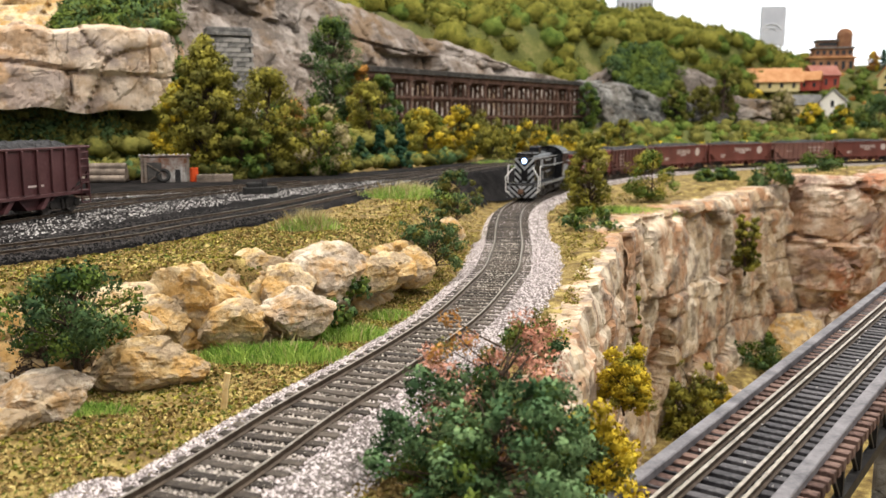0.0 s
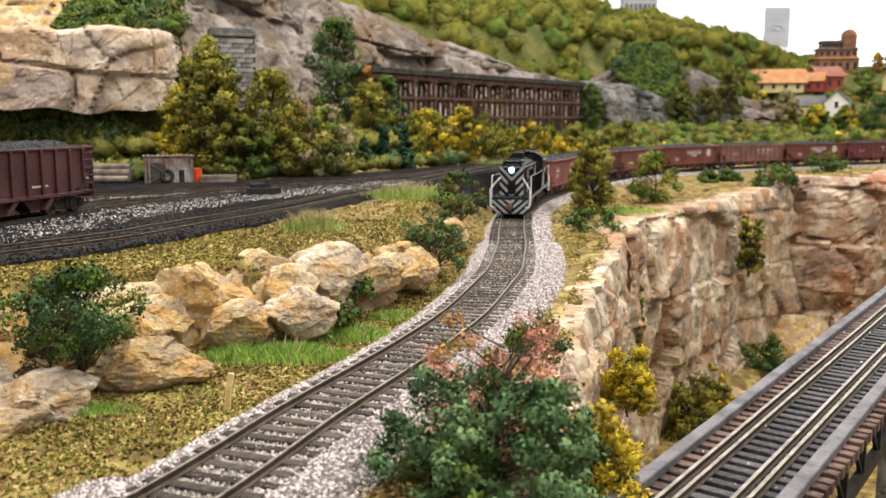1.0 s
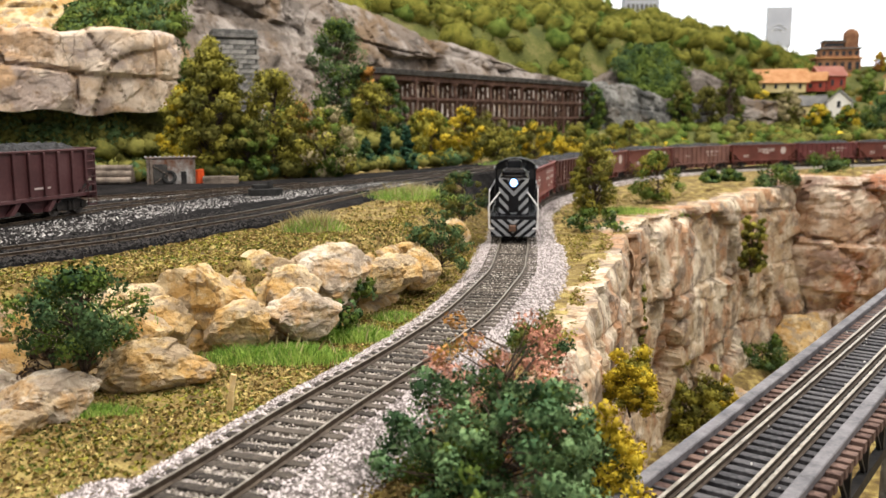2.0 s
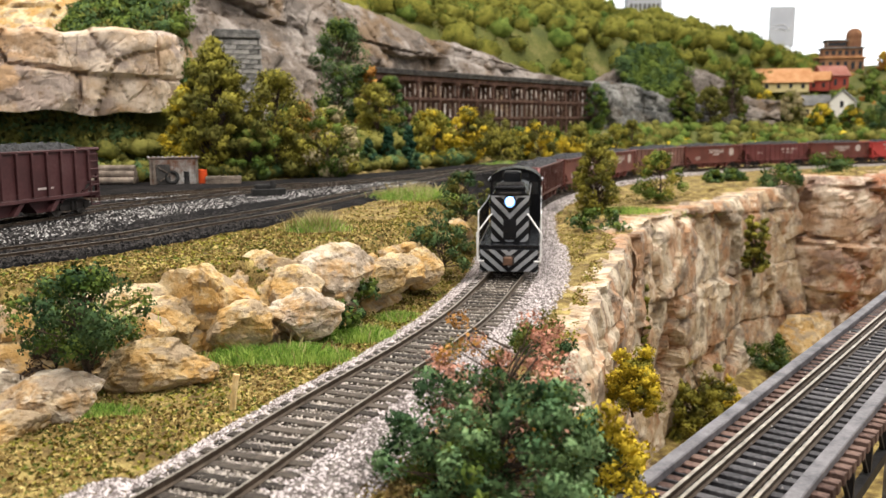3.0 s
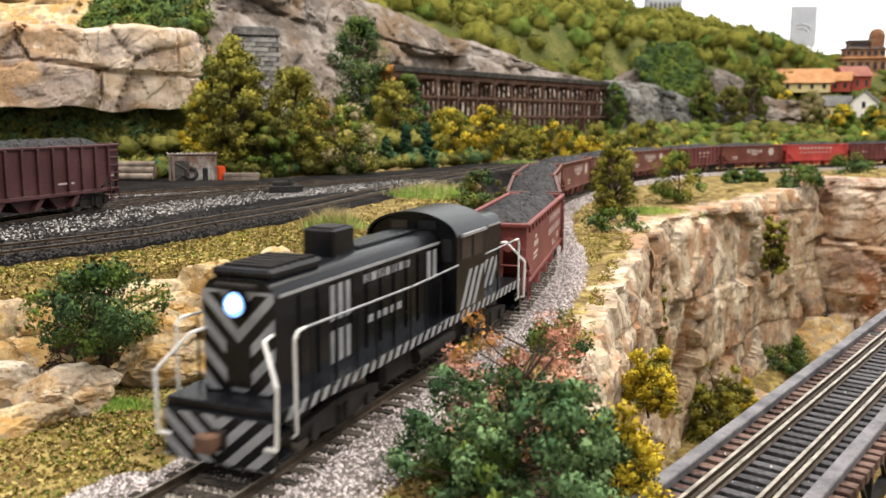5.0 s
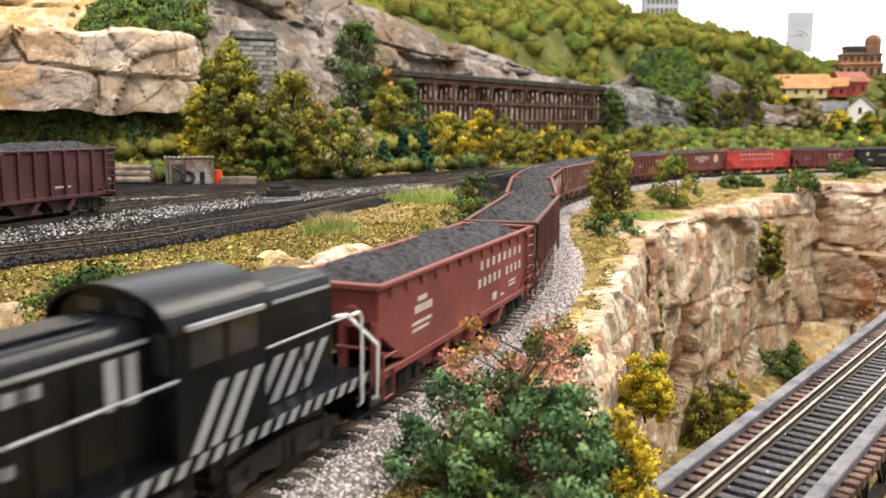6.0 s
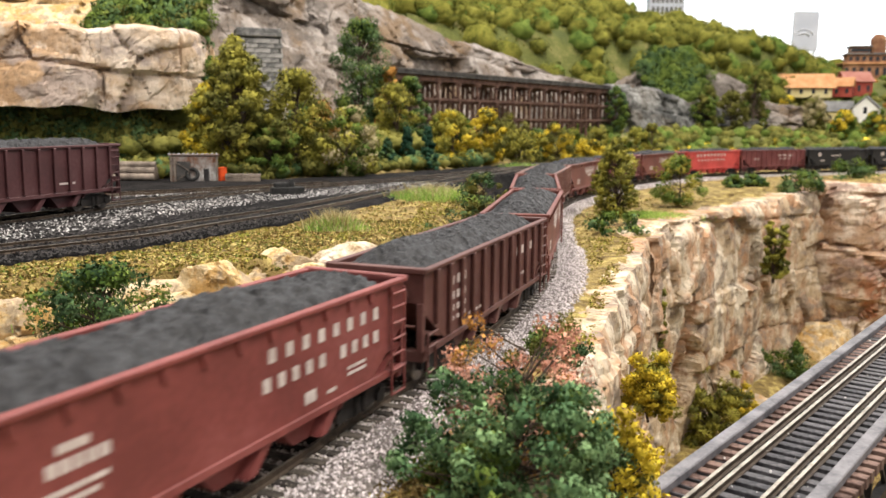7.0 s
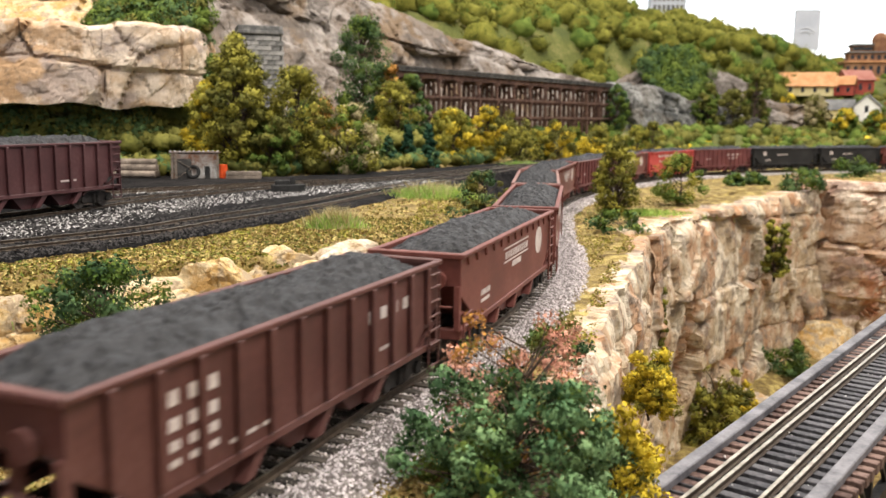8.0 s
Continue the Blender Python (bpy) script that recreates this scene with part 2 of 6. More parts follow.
def rod(bm, a, b, r1, r2=None, seg=8):
    a, b = Vector(a), Vector(b)
    d = b - a
    r = bmesh.ops.create_cone(bm, cap_ends=True, segments=seg, radius1=r1, radius2=r2 if r2 is not None else r1, depth=d.length)
    q = d.to_track_quat("Z", "Y").to_matrix().to_4x4()
    bmesh.ops.transform(bm, matrix=Matrix.Translation((a + b) / 2) @ q, verts=r["verts"])


def prism(bm, poly, y0, y1):
    """A polygon in x,z pulled from y0 to y1."""
    a = [bm.verts.new((x, y0, z)) for x, z in poly]
    b = [bm.verts.new((x, y1, z)) for x, z in poly]
    n = len(poly)
    bm.faces.new(a)
    bm.faces.new(b[::-1])
    for i in range(n):
        bm.faces.new((a[i], b[i], b[(i + 1) % n], a[(i + 1) % n]))
    bmesh.ops.recalc_face_normals(bm, faces=bm.faces[:])


def bmnew():
    return bmesh.new()


# ---- curves of the plan ----
def smooth_line(pts, step=4.0):
    p = np.array(pts, float)
    q = np.vstack([2 * p[0] - p[1], p, 2 * p[-1] - p[-2]])
    out = []
    for i in range(1, len(q) - 2):
        for t in np.linspace(0, 1, 24, endpoint=False):
            a, b, c, d = q[i - 1], q[i], q[i + 1], q[i + 2]
            out.append(0.5 * (2 * b + (c - a) * t + (2 * a - 5 * b + 4 * c - d) * t * t + (3 * b - a - 3 * c + d) * t ** 3))
    out.append(p[-1])
    out = np.array(out)
    s = np.r_[0, np.cumsum(np.linalg.norm(np.diff(out, axis=0), axis=1))]
    ss = np.arange(0, s[-1], step)
    return np.c_[[np.interp(ss, s, out[:, k]) for k in range(out.shape[1])]].T


class Line:
    def __init__(self, pts, step=4.0):
        self.p = smooth_line(pts, step)
        d = np.gradient(self.p[:, :2], axis=0)
        self.d = d / np.linalg.norm(d, axis=1)[:, None]
        self.n = np.c_[-self.d[:, 1], self.d[:, 0]]
        self.s = np.arange(len(self.p)) * step
        self.length = self.s[-1]

    def at(self, s):
        return np.array([np.interp(s, self.s, self.p[:, k]) for k in range(self.p.shape[1])])

    def dir(self, s):
        v = np.array([np.interp(s, self.s, self.d[:, k]) for k in range(2)])
        return v / np.linalg.norm(v)

    def signed(self, x, y):
        """Distance to the left of the line and arc length, for arrays."""
        x, y = np.asarray(x, float), np.asarray(y, float)
        best = np.full(x.shape, 1e18)
        side, arc = np.zeros(x.shape), np.zeros(x.shape)
        for i in range(0, len(self.p), 2):
            dx, dy = x - self.p[i, 0], y - self.p[i, 1]
            dd = dx * dx + dy * dy
            k = dd < best
            best = np.where(k, dd, best)
            sd = dx * self.n[i, 0] + dy * self.n[i, 1]
            side = np.where(k, np.where(sd >= 0, 1, -1), side)
            arc = np.where(k, self.s[i], arc)
        return np.sqrt(best) * side, arc


MAIN = Line([(-620, -760), (-330, -360), (-180, -110), (-130, 0), (-88, 100), (-56, 168), (-36, 224), (-19, 267), (-6, 302), (8, 346), (21.5, 404), (30, 445), (35, 488),
             (40, 535), (46, 617), (53, 690), (64, 760), (90, 860), (135, 975), (200, 1110), (290, 1240), (400, 1345), (540, 1432),
             (700, 1520), (880, 1600), (1200, 1710), (1700, 1800), (2600, 1900)])
YARD_A = Line([(-700, -150), (-350, 120), (-220, 268), (-170, 338), (-142, 380), (-129, 415), (-102, 478), (-88, 520), (-54, 634), (-16, 743), (58, 940), (120, 1060)])
YARD_B = Line([(-330, 100), (-262, 300), (-215, 450), (-203, 500), (-176, 561), (-144, 619), (-83, 703), (-18, 812), (56, 960), (110, 1080)])
YARD_C = Line([(-420, 300), (-290, 480), (-230, 565), (-188, 605), (-151, 645), (-100, 700)])
RIM = Line([(-60, -500), (-20, -150), (0, 0), (14, 110), (28, 200), (38, 258), (50, 313), (74, 420), (107, 548), (133, 638), (179, 704), (295, 893), (444, 1090), (600, 1255), (760, 1370), (1000, 1470), (1500, 1560), (2400, 1640)])
TREELINE = Line([(-1200, 700), (-500, 722), (-347, 738), (-180, 750), (-100, 830), (10, 1005), (90, 1190), (290, 1420), (500, 1560), (800, 1720), (1400, 1900), (2600, 2050)])
CREST = Line([(-1400, 790), (-640, 820), (-480, 880), (-440, 980), (-370, 1150), (-280, 1290), (-150, 1450), (30, 1650), (220, 1830), (450, 1990), (800, 2240), (1300, 2480), (2600, 2700)])


# ---- terrain ----
def sstep(t):
    t = np.clip(t, 0, 1)
    return t * t * (3 - 2 * t)


def fbm(x, y, scale, octs=4, seed=3.0):
    out = np.zeros(len(x))
    for i in range(len(x)):
        out[i] = noise.fractal((x[i] / scale, y[i] / scale, seed), 1.0, 2.0, octs)
    return out


def terrain(x, y):
    sd, arc = MAIN.signed(x, y)
    rd, _ = RIM.signed(x, y)
    td, _ = TREELINE.signed(x, y)
    cd, _ = CREST.signed(x, y)
    b0 = np.interp(y, [200, 250, 290, 305, 322, 345, 372, 420, 500, 620, 900, 1300], [128, 104, 90, 80, 56, 46, 42, 32, 26, 24, 26, 40])
    bw = np.interp(y, [150, 300, 420, 600, 900], [40, 22, 26, 26, 40])
    hp = np.interp(y, [1080, 1450], [28, 14])
    z = -5.5 + hp * sstep((sd - b0) / bw)
    # hill behind the yard
    a = np.where(y > 200, x / np.maximum(y, 200), 0)
    rise = 45 * sstep(td / 220) + 190 * sstep((cd - 45) / 130) + 0.42 * np.maximum(cd - 120, 0)
    cap = np.interp(a, [0.05, 0.18, 0.3, 0.4, 0.45, 0.6], [520, 362, 300, 255, 235, 235])
    rise = np.minimum(rise, cap - 22)
    village = np.interp(y, [1550, 2200, 2500, 2750, 3100], [2, 68, 150, 222, 222])
    k = sstep((a - 0.33) / 0.09)
    rise = np.where(td > 0, rise * (1 - k) + village * k, 0)
    z = z + rise
    # gorge
    off = np.interp(y, [560, 660, 800, 1300], [13, 22, 50, 70])
    drop = sstep((off - rd) / 10)
    far_wall = sstep((x - (0.5 * y + 80)) / 40) * sstep((760 - y) / 60)
    zg = -215 + 25 * sstep((rd + 60) / 50)
    zg = zg * (1 - far_wall) + -60 * far_wall
    z = np.where(rd < off, z * (1 - drop) + zg * drop, z)
    return z, sd, rd, td


def axis(lo, hi, f0, f1, fine, coarse):
    a = list(np.arange(f0, f1, fine))
    s, v = fine, f0
    while v > lo:
        s = min(s * 1.12, coarse)
        v -= s
        a.insert(0, v)
    s, v = fine, a[-1]
    while v < hi:
        s = min(s * 1.12, coarse)
        v += s
        a.append(v)
    return np.array(a)


def ground_z(x, y):
    """The sheet's height with its small unevenness."""
    z, sd, rd, td = terrain(x, y)
    rough = np.where(td > 0, 9.0, np.clip((np.abs(sd) - 14) / 25, 0, 1) * 1.1)
    z = z + rough * fbm(x, y, 55.0) + np.clip((np.abs(sd) - 14) / 10, 0, 1) * 0.7 * fbm(x, y, 6.0, 3, 9.0)
    return z, sd, rd, td


def build_ground():
    xs = axis(-2200, 3000, -200, 130, 2.2, 24)
    ys = axis(-900, 3600, 150, 480, 2.2, 20)
    X, Y = np.meshgrid(xs, ys)
    x, y = X.ravel(), Y.ravel()
    z, sd, rd, td = ground_z(x, y)
    nx, ny = len(xs), len(ys)
    i = np.arange(nx * ny).reshape(ny, nx)
    f = np.stack([i[:-1, :-1], i[:-1, 1:], i[1:, 1:], i[1:, :-1]], -1).reshape(-1, 4)
    g = link_mesh("ground", np.c_[x, y, z], f, M_DIRT, smooth=True)
    g.data.materials.append(M_HILL)
    far = (td > 40).reshape(ny, nx)[:-1, :-1].ravel()
    g.data.polygons.foreach_set("material_index", far.astype(int).tolist())
    tagged(g, "brown turf and soil of the model landscape", "ground", kind="structure")


build_ground()


def zat(x, y):
    return float(ground_z(np.array([float(x)]), np.array([float(y)]))[0][0])


# ---- strips: cinder yard, ballast ----
def strip(name, line, s0, s1, lo, hi, zfun, material, label, category, step=3.0, cols=10, jitter=0.5):
    ss = np.arange(s0, s1, step)
    v, f = [], []
    for s in ss:
        p, d = line.at(s)[:2], line.dir(s)
        n = np.array([-d[1], d[0]])
        e0, e1 = lo + 3 * noise.noise((s / 30, 1, 0)), hi + 3 * noise.noise((s / 30, 5, 0))
        for c in range(cols + 1):
            o = e0 + (e1 - e0) * c / cols
            q = p + n * o
            v.append((q[0], q[1], zfun(o, lo, hi) + jitter * noise.noise((q[0] / 4, q[1] / 4, 2))))
    k = cols + 1
    for i in range(len(ss) - 1):
        for c in range(cols):
            a = i * k + c
            f.append((a, a + 1, a + k + 1, a + k))
    ob = link_mesh(name, v, f, material, smooth=True)
    return tagged(ob, label, category, kind="structure")


def bed(top, base, crown):
    def fun(o, lo, hi):
        t = min((o - lo) / crown, (hi - o) / crown, 1.0)
        return base + (top - base) * max(0.0, t)
    return fun


strip("ballast", MAIN, 560, 1080, -31, 31, bed(-2.9, -7.5, 10), M_BALLAST, "pale grey crushed stone ballast bed", "ballast", cols=16)
strip("ballast", MAIN, 1078, 3300, -31, 22, bed(-2.9, -7.5, 8), M_BALLAST, "pale grey crushed stone ballast bed", "ballast", cols=14)


def stones(name, pts, size, material, label, parent=None):
    """Crushed stones: squashed octahedra, one joined mesh."""
    r = np.random.RandomState(len(pts))
    n = len(pts)
    base = np.array([(1, 0, 0), (-1, 0, 0), (0, 1, 0), (0, -1, 0), (0, 0, 1), (0, 0, -1)], float)
    fc = np.array([(0, 2, 4), (2, 1, 4), (1, 3, 4), (3, 0, 4)])
    sc = size * r.uniform(0.5, 1.25, (n, 1, 1)) * r.uniform(0.6, 1.2, (n, 6, 1))
    th = r.uniform(0, 6.28, n)
    c, s = np.cos(th), np.sin(th)
    q = base[None] * sc * np.array([1, 0.85, 0.75])
    v = np.stack([q[..., 0] * c[:, None] - q[..., 1] * s[:, None], q[..., 0] * s[:, None] + q[..., 1] * c[:, None], q[..., 2] + 0.4 * q[..., 0]], -1) + np.asarray(pts)[:, None, :]
    f = (fc[None] + 6 * np.arange(n)[:, None, None]).reshape(-1, 3)
    ob = link_mesh(name, v.reshape(-1, 3), f, material, parent)
    return tagged(ob, label, "gravel", kind="stuff")


def along(line, s0, s1, n, lo, hi, zfun, seed, edge=0.0):
    r = np.random.RandomState(seed)
    out = []
    while len(out) < n:
        s, o = r.uniform(s0, s1), r.uniform(lo, hi)
        if edge and r.rand() < edge * abs(2 * (o - lo) / (hi - lo) - 1) ** 3:
            continue
        p, d = line.at(s)[:2], line.dir(s)
        q = p + np.array([-d[1], d[0]]) * o
        out.append((q[0], q[1], zfun(o, lo, hi) + r.uniform(-0.2, 0.3)))
    return out


def shoulder(top, base, crown, left):
    """Level beside the ties, falling to the outer edge."""
    def fun(o, lo, hi):
        t = min((hi - o if left else o - lo) / crown, 1.0)
        return base + (top - base) * max(0.0, t)
    return fun


def flat(z):
    return lambda o, lo, hi: z


stones("ballast_stones", along(MAIN, 900, 1100, 17000, 10, 34, shoulder(-2.6, -6.4, 12, True), 1, 0.3), 0.6, M_STONE_BIT, "pale pinkish grey crushed ballast stones")
stones("ballast_stones", along(MAIN, 1100, 1500, 17000, 10, 25, shoulder(-2.6, -6.4, 9, True), 13, 0.3), 0.6, M_STONE_BIT, "pale pinkish grey crushed ballast stones")
stones("ballast_stones", along(MAIN, 900, 1500, 29000, -34, -10, shoulder(-2.6, -6.4, 9, False), 14, 0.3), 0.6, M_STONE_BIT, "pale pinkish grey crushed ballast stones")
stones("ballast_stones", along(MAIN, 900, 1500, 29000, -14, 14, flat(-2.55), 15), 0.5, M_STONE_DUST, "dusty grey ballast stones between the ties")
stones("ballast_stones", along(MAIN, 1500, 2300, 20000, -31, 21, bed(-2.8, -6.8, 8), 2, 0.7), 0.85, M_STONE_BIT, "pale pinkish grey crushed ballast stones")


# ---- tracks ----
def rail_mesh(line, s0, s1, off, head, foot, z1, z0, step=5.0):
    """An I section drawn along the line."""
    prof = [(-foot, z0), (foot, z0), (foot, z0 + 0.3), (head * 0.4, z0 + 0.6), (head * 0.4, z1 - 0.7), (head, z1 - 0.5), (head, z1), (-head, z1), (-head, z1 - 0.5), (-head * 0.4, z1 - 0.7), (-head * 0.4, z0 + 0.6), (-foot, z0 + 0.3)]
    v, f = [], []
    ss = np.arange(s0, s1, step)
    k = len(prof)
    for s in ss:
        p, d = line.at(s), line.dir(s)
        n = np.array([-d[1], d[0]])
        for o, z in prof:
            q = p[:2] + n * (off + o)
            v.append((q[0], q[1], z))
    for i in range(len(ss) - 1):
        for c in range(k):
            f.append((i * k + c, i * k + (c + 1) % k, (i + 1) * k + (c + 1) % k, (i + 1) * k + c))
    return v, f


def lay_rails(line, s0, s1, parent, z, offs=(-8.6, 8.6), h=2.1, head=0.36, foot=0.75):
    for o in offs:
        v, f = rail_mesh(line, s0, s1, o, head, foot, z, z - h)
        r = link_mesh("rail", v, f, M_RAIL, parent)
        r.data.materials.append(M_RAILTOP)
        r.data.polygons.foreach_set("material_index", [1 if i % 12 == 6 else 0 for i in range(len(f))])


def tie_mesh(lx, wy, h):
    bm = bmnew()
    box(bm, -wy / 2, wy / 2, -lx / 2, lx / 2, -h, 0, 0.15)
    bmesh.ops.scale(bm, vec=(0.001,) * 3, verts=bm.verts)
    me = bpy.data.meshes.new("tie")
    bm.to_mesh(me)
    bm.free()
    return me


def lay_ties(line, s0, s1, step, parent, me, material, z, seed=5, turn=1.5):
    if not me.materials:
        me.materials.append(material)
    r = random.Random(seed)
    s = s0
    while s < s1:
        p, d = line.at(s), line.dir(s)
        o = new("tie", me)
        o.parent = parent
        o.matrix_basis = pose(p[0] * 0.001, p[1] * 0.001, (z + r.uniform(-0.2, 0.1)) * 0.001, 0, 0, math.degrees(math.atan2(d[1], d[0])) + r.uniform(-turn, turn))
        s += step + r.uniform(-0.3, 0.3)


MAIN_TRACK = empty("railway_track", "single railway track with dark wooden ties on pale ballast", "track", kind="structure")
lay_rails(MAIN, 560, 3300, MAIN_TRACK, 0.0)
YARD_Z = 26.0
YT = []
for ln, s1 in ((YARD_A, None), (YARD_B, None), (YARD_C, None)):
    t = empty("yard_track", "weathered yard track sunk in black cinders", "track", kind="structure")
    lay_rails(ln, 150, ln.length - 4, t, YARD_Z, h=1.6)
    YT.append(t)


def build_yard():
    """The cinder sheet that the yard tracks lie on, with loose chips."""
    xs, ys = np.arange(-800, 200, 4.0), np.arange(-40, 1180, 4.0)
    X, Y = np.meshgrid(xs, ys)
    x, y = X.ravel(), Y.ravel()
    da, _ = YARD_A.signed(x, y)
    td, _ = TREELINE.signed(x, y)
    wob = fbm(x, y, 40.0, 3, 7.0)
    edge = -22 - 9 * wob
    keep = (da > edge - 14) & (td < 12)
    z = YARD_Z - 1.9 + 0.5 * fbm(x, y, 9.0, 2, 1.0) - 9 * sstep((edge + 4 - da) / 12) - 9 * sstep((td + 10 - 6 * wob) / 14)
    z = np.minimum(z, terrain(x, y)[0] + 1.6)
    keep = keep.reshape(X.shape)
    i = np.arange(len(x)).reshape(X.shape)
    q = keep[:-1, :-1] & keep[1:, :-1] & keep[:-1, 1:] & keep[1:, 1:]
    f = np.stack([i[:-1, :-1], i[:-1, 1:], i[1:, 1:], i[1:, :-1]], -1)[q]
    used = np.unique(f)
    remap = np.zeros(len(x), int)
    remap[used] = np.arange(len(used))
    ob = link_mesh("yard_cinders", np.c_[x, y, z][used], remap[f], M_CINDER, smooth=True)
    tagged(ob, "black cinder ground of the rail yard", "ground", kind="structure")


build_yard()
stones("cinder_chips", along(YARD_A, 350, 900, 22000, -27, 30, flat(YARD_Z - 1.5), 4), 0.75, M_CINDER_BIT, "loose black cinder chips")
stones("cinder_chips", along(YARD_B, 280, 900, 16000, -40, 26, flat(YARD_Z - 1.5), 6), 0.8, M_CINDER_BIT, "loose black cinder chips")
stones("white_chips", along(YARD_B, 260, 700, 4200, -62, -11, flat(YARD_Z - 1.3), 7, 0.95), 0.62, M_WHITE_BIT, "scattered white stone chips between yard tracks")
stones("white_chips", along(YARD_C, 250, 420, 420, -22, -8, flat(YARD_Z - 1.3), 8), 0.6, M_WHITE_BIT, "scattered white stone chips between yard tracks")


# ---- rock ----
def blocky(p, sx, sy, sz):
    """Broken rock: tilted flat facets set forward and back, with cracks between them."""
    q = Vector((p[0] / sx, p[1] / sy, p[2] / sz))
    w = q + 0.22 * noise.noise_vector(q * 1.3)
    d, c = noise.voronoi(w)
    k = c[0] * 5.3
    step = noise.noise(k)
    dq = w - c[0]
    tilt = 1.0 * noise.noise(k + Vector((7, 0, 0))) * (dq.x + dq.y) + 1.1 * noise.noise(k + Vector((0, 9, 0))) * dq.z
    crack = min(1.0, (d[1] - d[0]) * 7.0)
    return step + tilt, crack


def bedding(s, z, bed, seed):
    """Beds of stone: each set out or back on its own, parted by open joints that run out here and there."""
    h = (z + 0.22 * bed * noise.noise((s / (3 * bed), seed, 1.0)) + 0.06 * s) / bed
    k = math.floor(h)
    f = h - k
    u = s / (2.6 * bed) + 3.7 * noise.noise((k * 1.37, seed, 5.0)) + 0.25 * noise.noise((s / bed, h, seed))
    c = math.floor(u)
    g = u - c
    out = noise.noise((k * 3.31 + seed, c * 2.17, 0.5))
    open_h = max(0.0, noise.noise((s / (1.7 * bed), k * 4.1, seed + 2)) + 0.25)
    joint = open_h * max(0.0, 1 - min(f, 1 - f) * bed / 2.6) + 0.5 * max(0.0, 1 - min(g, 1 - g) * 2.6 * bed / 3.0)
    return out, min(1.0, joint)


def rock_face(name, pts, ztop, zbot, material, label, amp=14.0, block=(45, 45, 30), step=5.0, vstep=5.0, lean=0.12, side=-1, cap=25.0, seed=0.0, group="", over=0.0, turf=False, bed=0.0, level=1.0, bulge=0.0):
    """A cliff drawn along a line in plan, facing its right side, with a broken top that runs back into the hill."""
    ln = Line(pts, step)
    v, f = [], []
    rows = None
    mid_t, mid_b = (ztop(0.5) if callable(ztop) else ztop), (zbot(0.5) if callable(zbot) else zbot)
    nv = int(max(abs(mid_t - mid_b), 20) / vstep)
    for i, s in enumerate(ln.s):
        p, d = ln.at(s), ln.dir(s)
        out = side * np.array([-d[1], d[0]])
        u = s / ln.length
        zt = ztop(u) if callable(ztop) else ztop
        zb = zbot(u) if callable(zbot) else zbot
        zt += level * (5 * noise.noise((s / 40, seed, 3.0)) + 0.25 * amp * noise.noise((s / 15, seed, 8.0)))
        zb += 0.35 * amp * noise.noise((s / 38, seed, 13.0))
        col = []
        for j in range(nv + 1):
            t = j / nv
            z = zb + (zt - zb) * t
            st, cr = blocky((p[0] + seed * 31, p[1], z), *block)
            s2, c2 = blocky((p[0] - seed * 17, p[1], z + 40), block[0] * 0.36, block[1] * 0.36, block[2] * 0.4)
            s3, c3 = blocky((p[0] + seed * 11, p[1] + 70, z), block[0] * 0.15, block[1] * 0.15, block[2] * 0.17)
            fr = noise.fractal((p[0] / 26 + seed, p[1] / 26, z / 20), 1.0, 2.0, 4)
            o = amp * (0.85 * st + 0.24 * s2 + 0.08 * s3 + 0.1 * fr) - amp * (0.16 * (1 - cr) ** 2 + 0.05 * (1 - c2) ** 2)
            if bed:
                so, jo = bedding(s, z, bed, seed)
                o += amp * (0.55 * so - 1.1 * jo)
            o += -lean * (z - zb) + over * t * (zt - zb) + bulge * math.sin(math.pi * t)
            if t > 0.93:
                o -= amp * 0.35 * ((t - 0.93) / 0.07) ** 2
            col.append((p[0] + out[0] * o, p[1] + out[1] * o, z))
        lastx, lasty = col[-1][0], col[-1][1]
        for k in range(1, 7):
            o = -cap * min(1.0, 0.3 + 6 * u) * k / 6
            z = zt + 1.2 * noise.noise((lastx / 12, lasty / 12, k)) + 0.7 * noise.noise((lastx / 4, lasty / 4, k * 3)) - (0.6 * k if not turf else (0.25 * k if k < 6 else 4.0))
            col.append((lastx + out[0] * o, lasty + out[1] * o, z))
        rows = len(col)
        v += col
    for i in range(len(ln.s) - 1):
        for j in range(rows - 1):
            a = i * rows + j
            f.append((a, a + rows, a + rows + 1, a + 1))
    ob = link_mesh(name, v, f, material)
    me = ob.data
    if turf:
        me.materials.append(M_DIRT)
        me.polygons.foreach_set("material_index", [1 if (i % (rows - 1)) >= rows - 5.1 + 2.2 * noise.noise((i // (rows - 1) / 9, seed, 4)) else 0 for i in range(len(f))])
    bm = bmesh.new()
    bm.from_mesh(me)
    bmesh.ops.recalc_face_normals(bm, faces=bm.faces[:])
    bm.to_mesh(me)
    bm.free()
    return tagged(ob, label, "cliff", group, "structure")


rock_face("gorge_cliff", [(2, 60), (16, 110), (30, 200), (42, 258), (56, 313), (84, 420), (112, 520), (124, 575), (150, 640)], -3.5, -225, M_ROCK_GORGE, "layered brown rock wall dropping into the gorge", 7, (40, 40, 30), 2.4, 2.4, 0.02, cap=26, seed=1.0, turf=True, bed=34, level=0.3)
rock_face("gorge_cliff", [(128, 600), (146, 640), (179, 704), (240, 800), (300, 885), (340, 955), (390, 1016), (432, 1056), (486, 1082)], -4, -225, M_ROCK_GORGE, "pale and rusty fractured cliff of the gorge", 14, (80, 80, 60), 2.8, 2.7, 0.04, cap=60, seed=2.0, turf=True, bed=62, level=0.8)
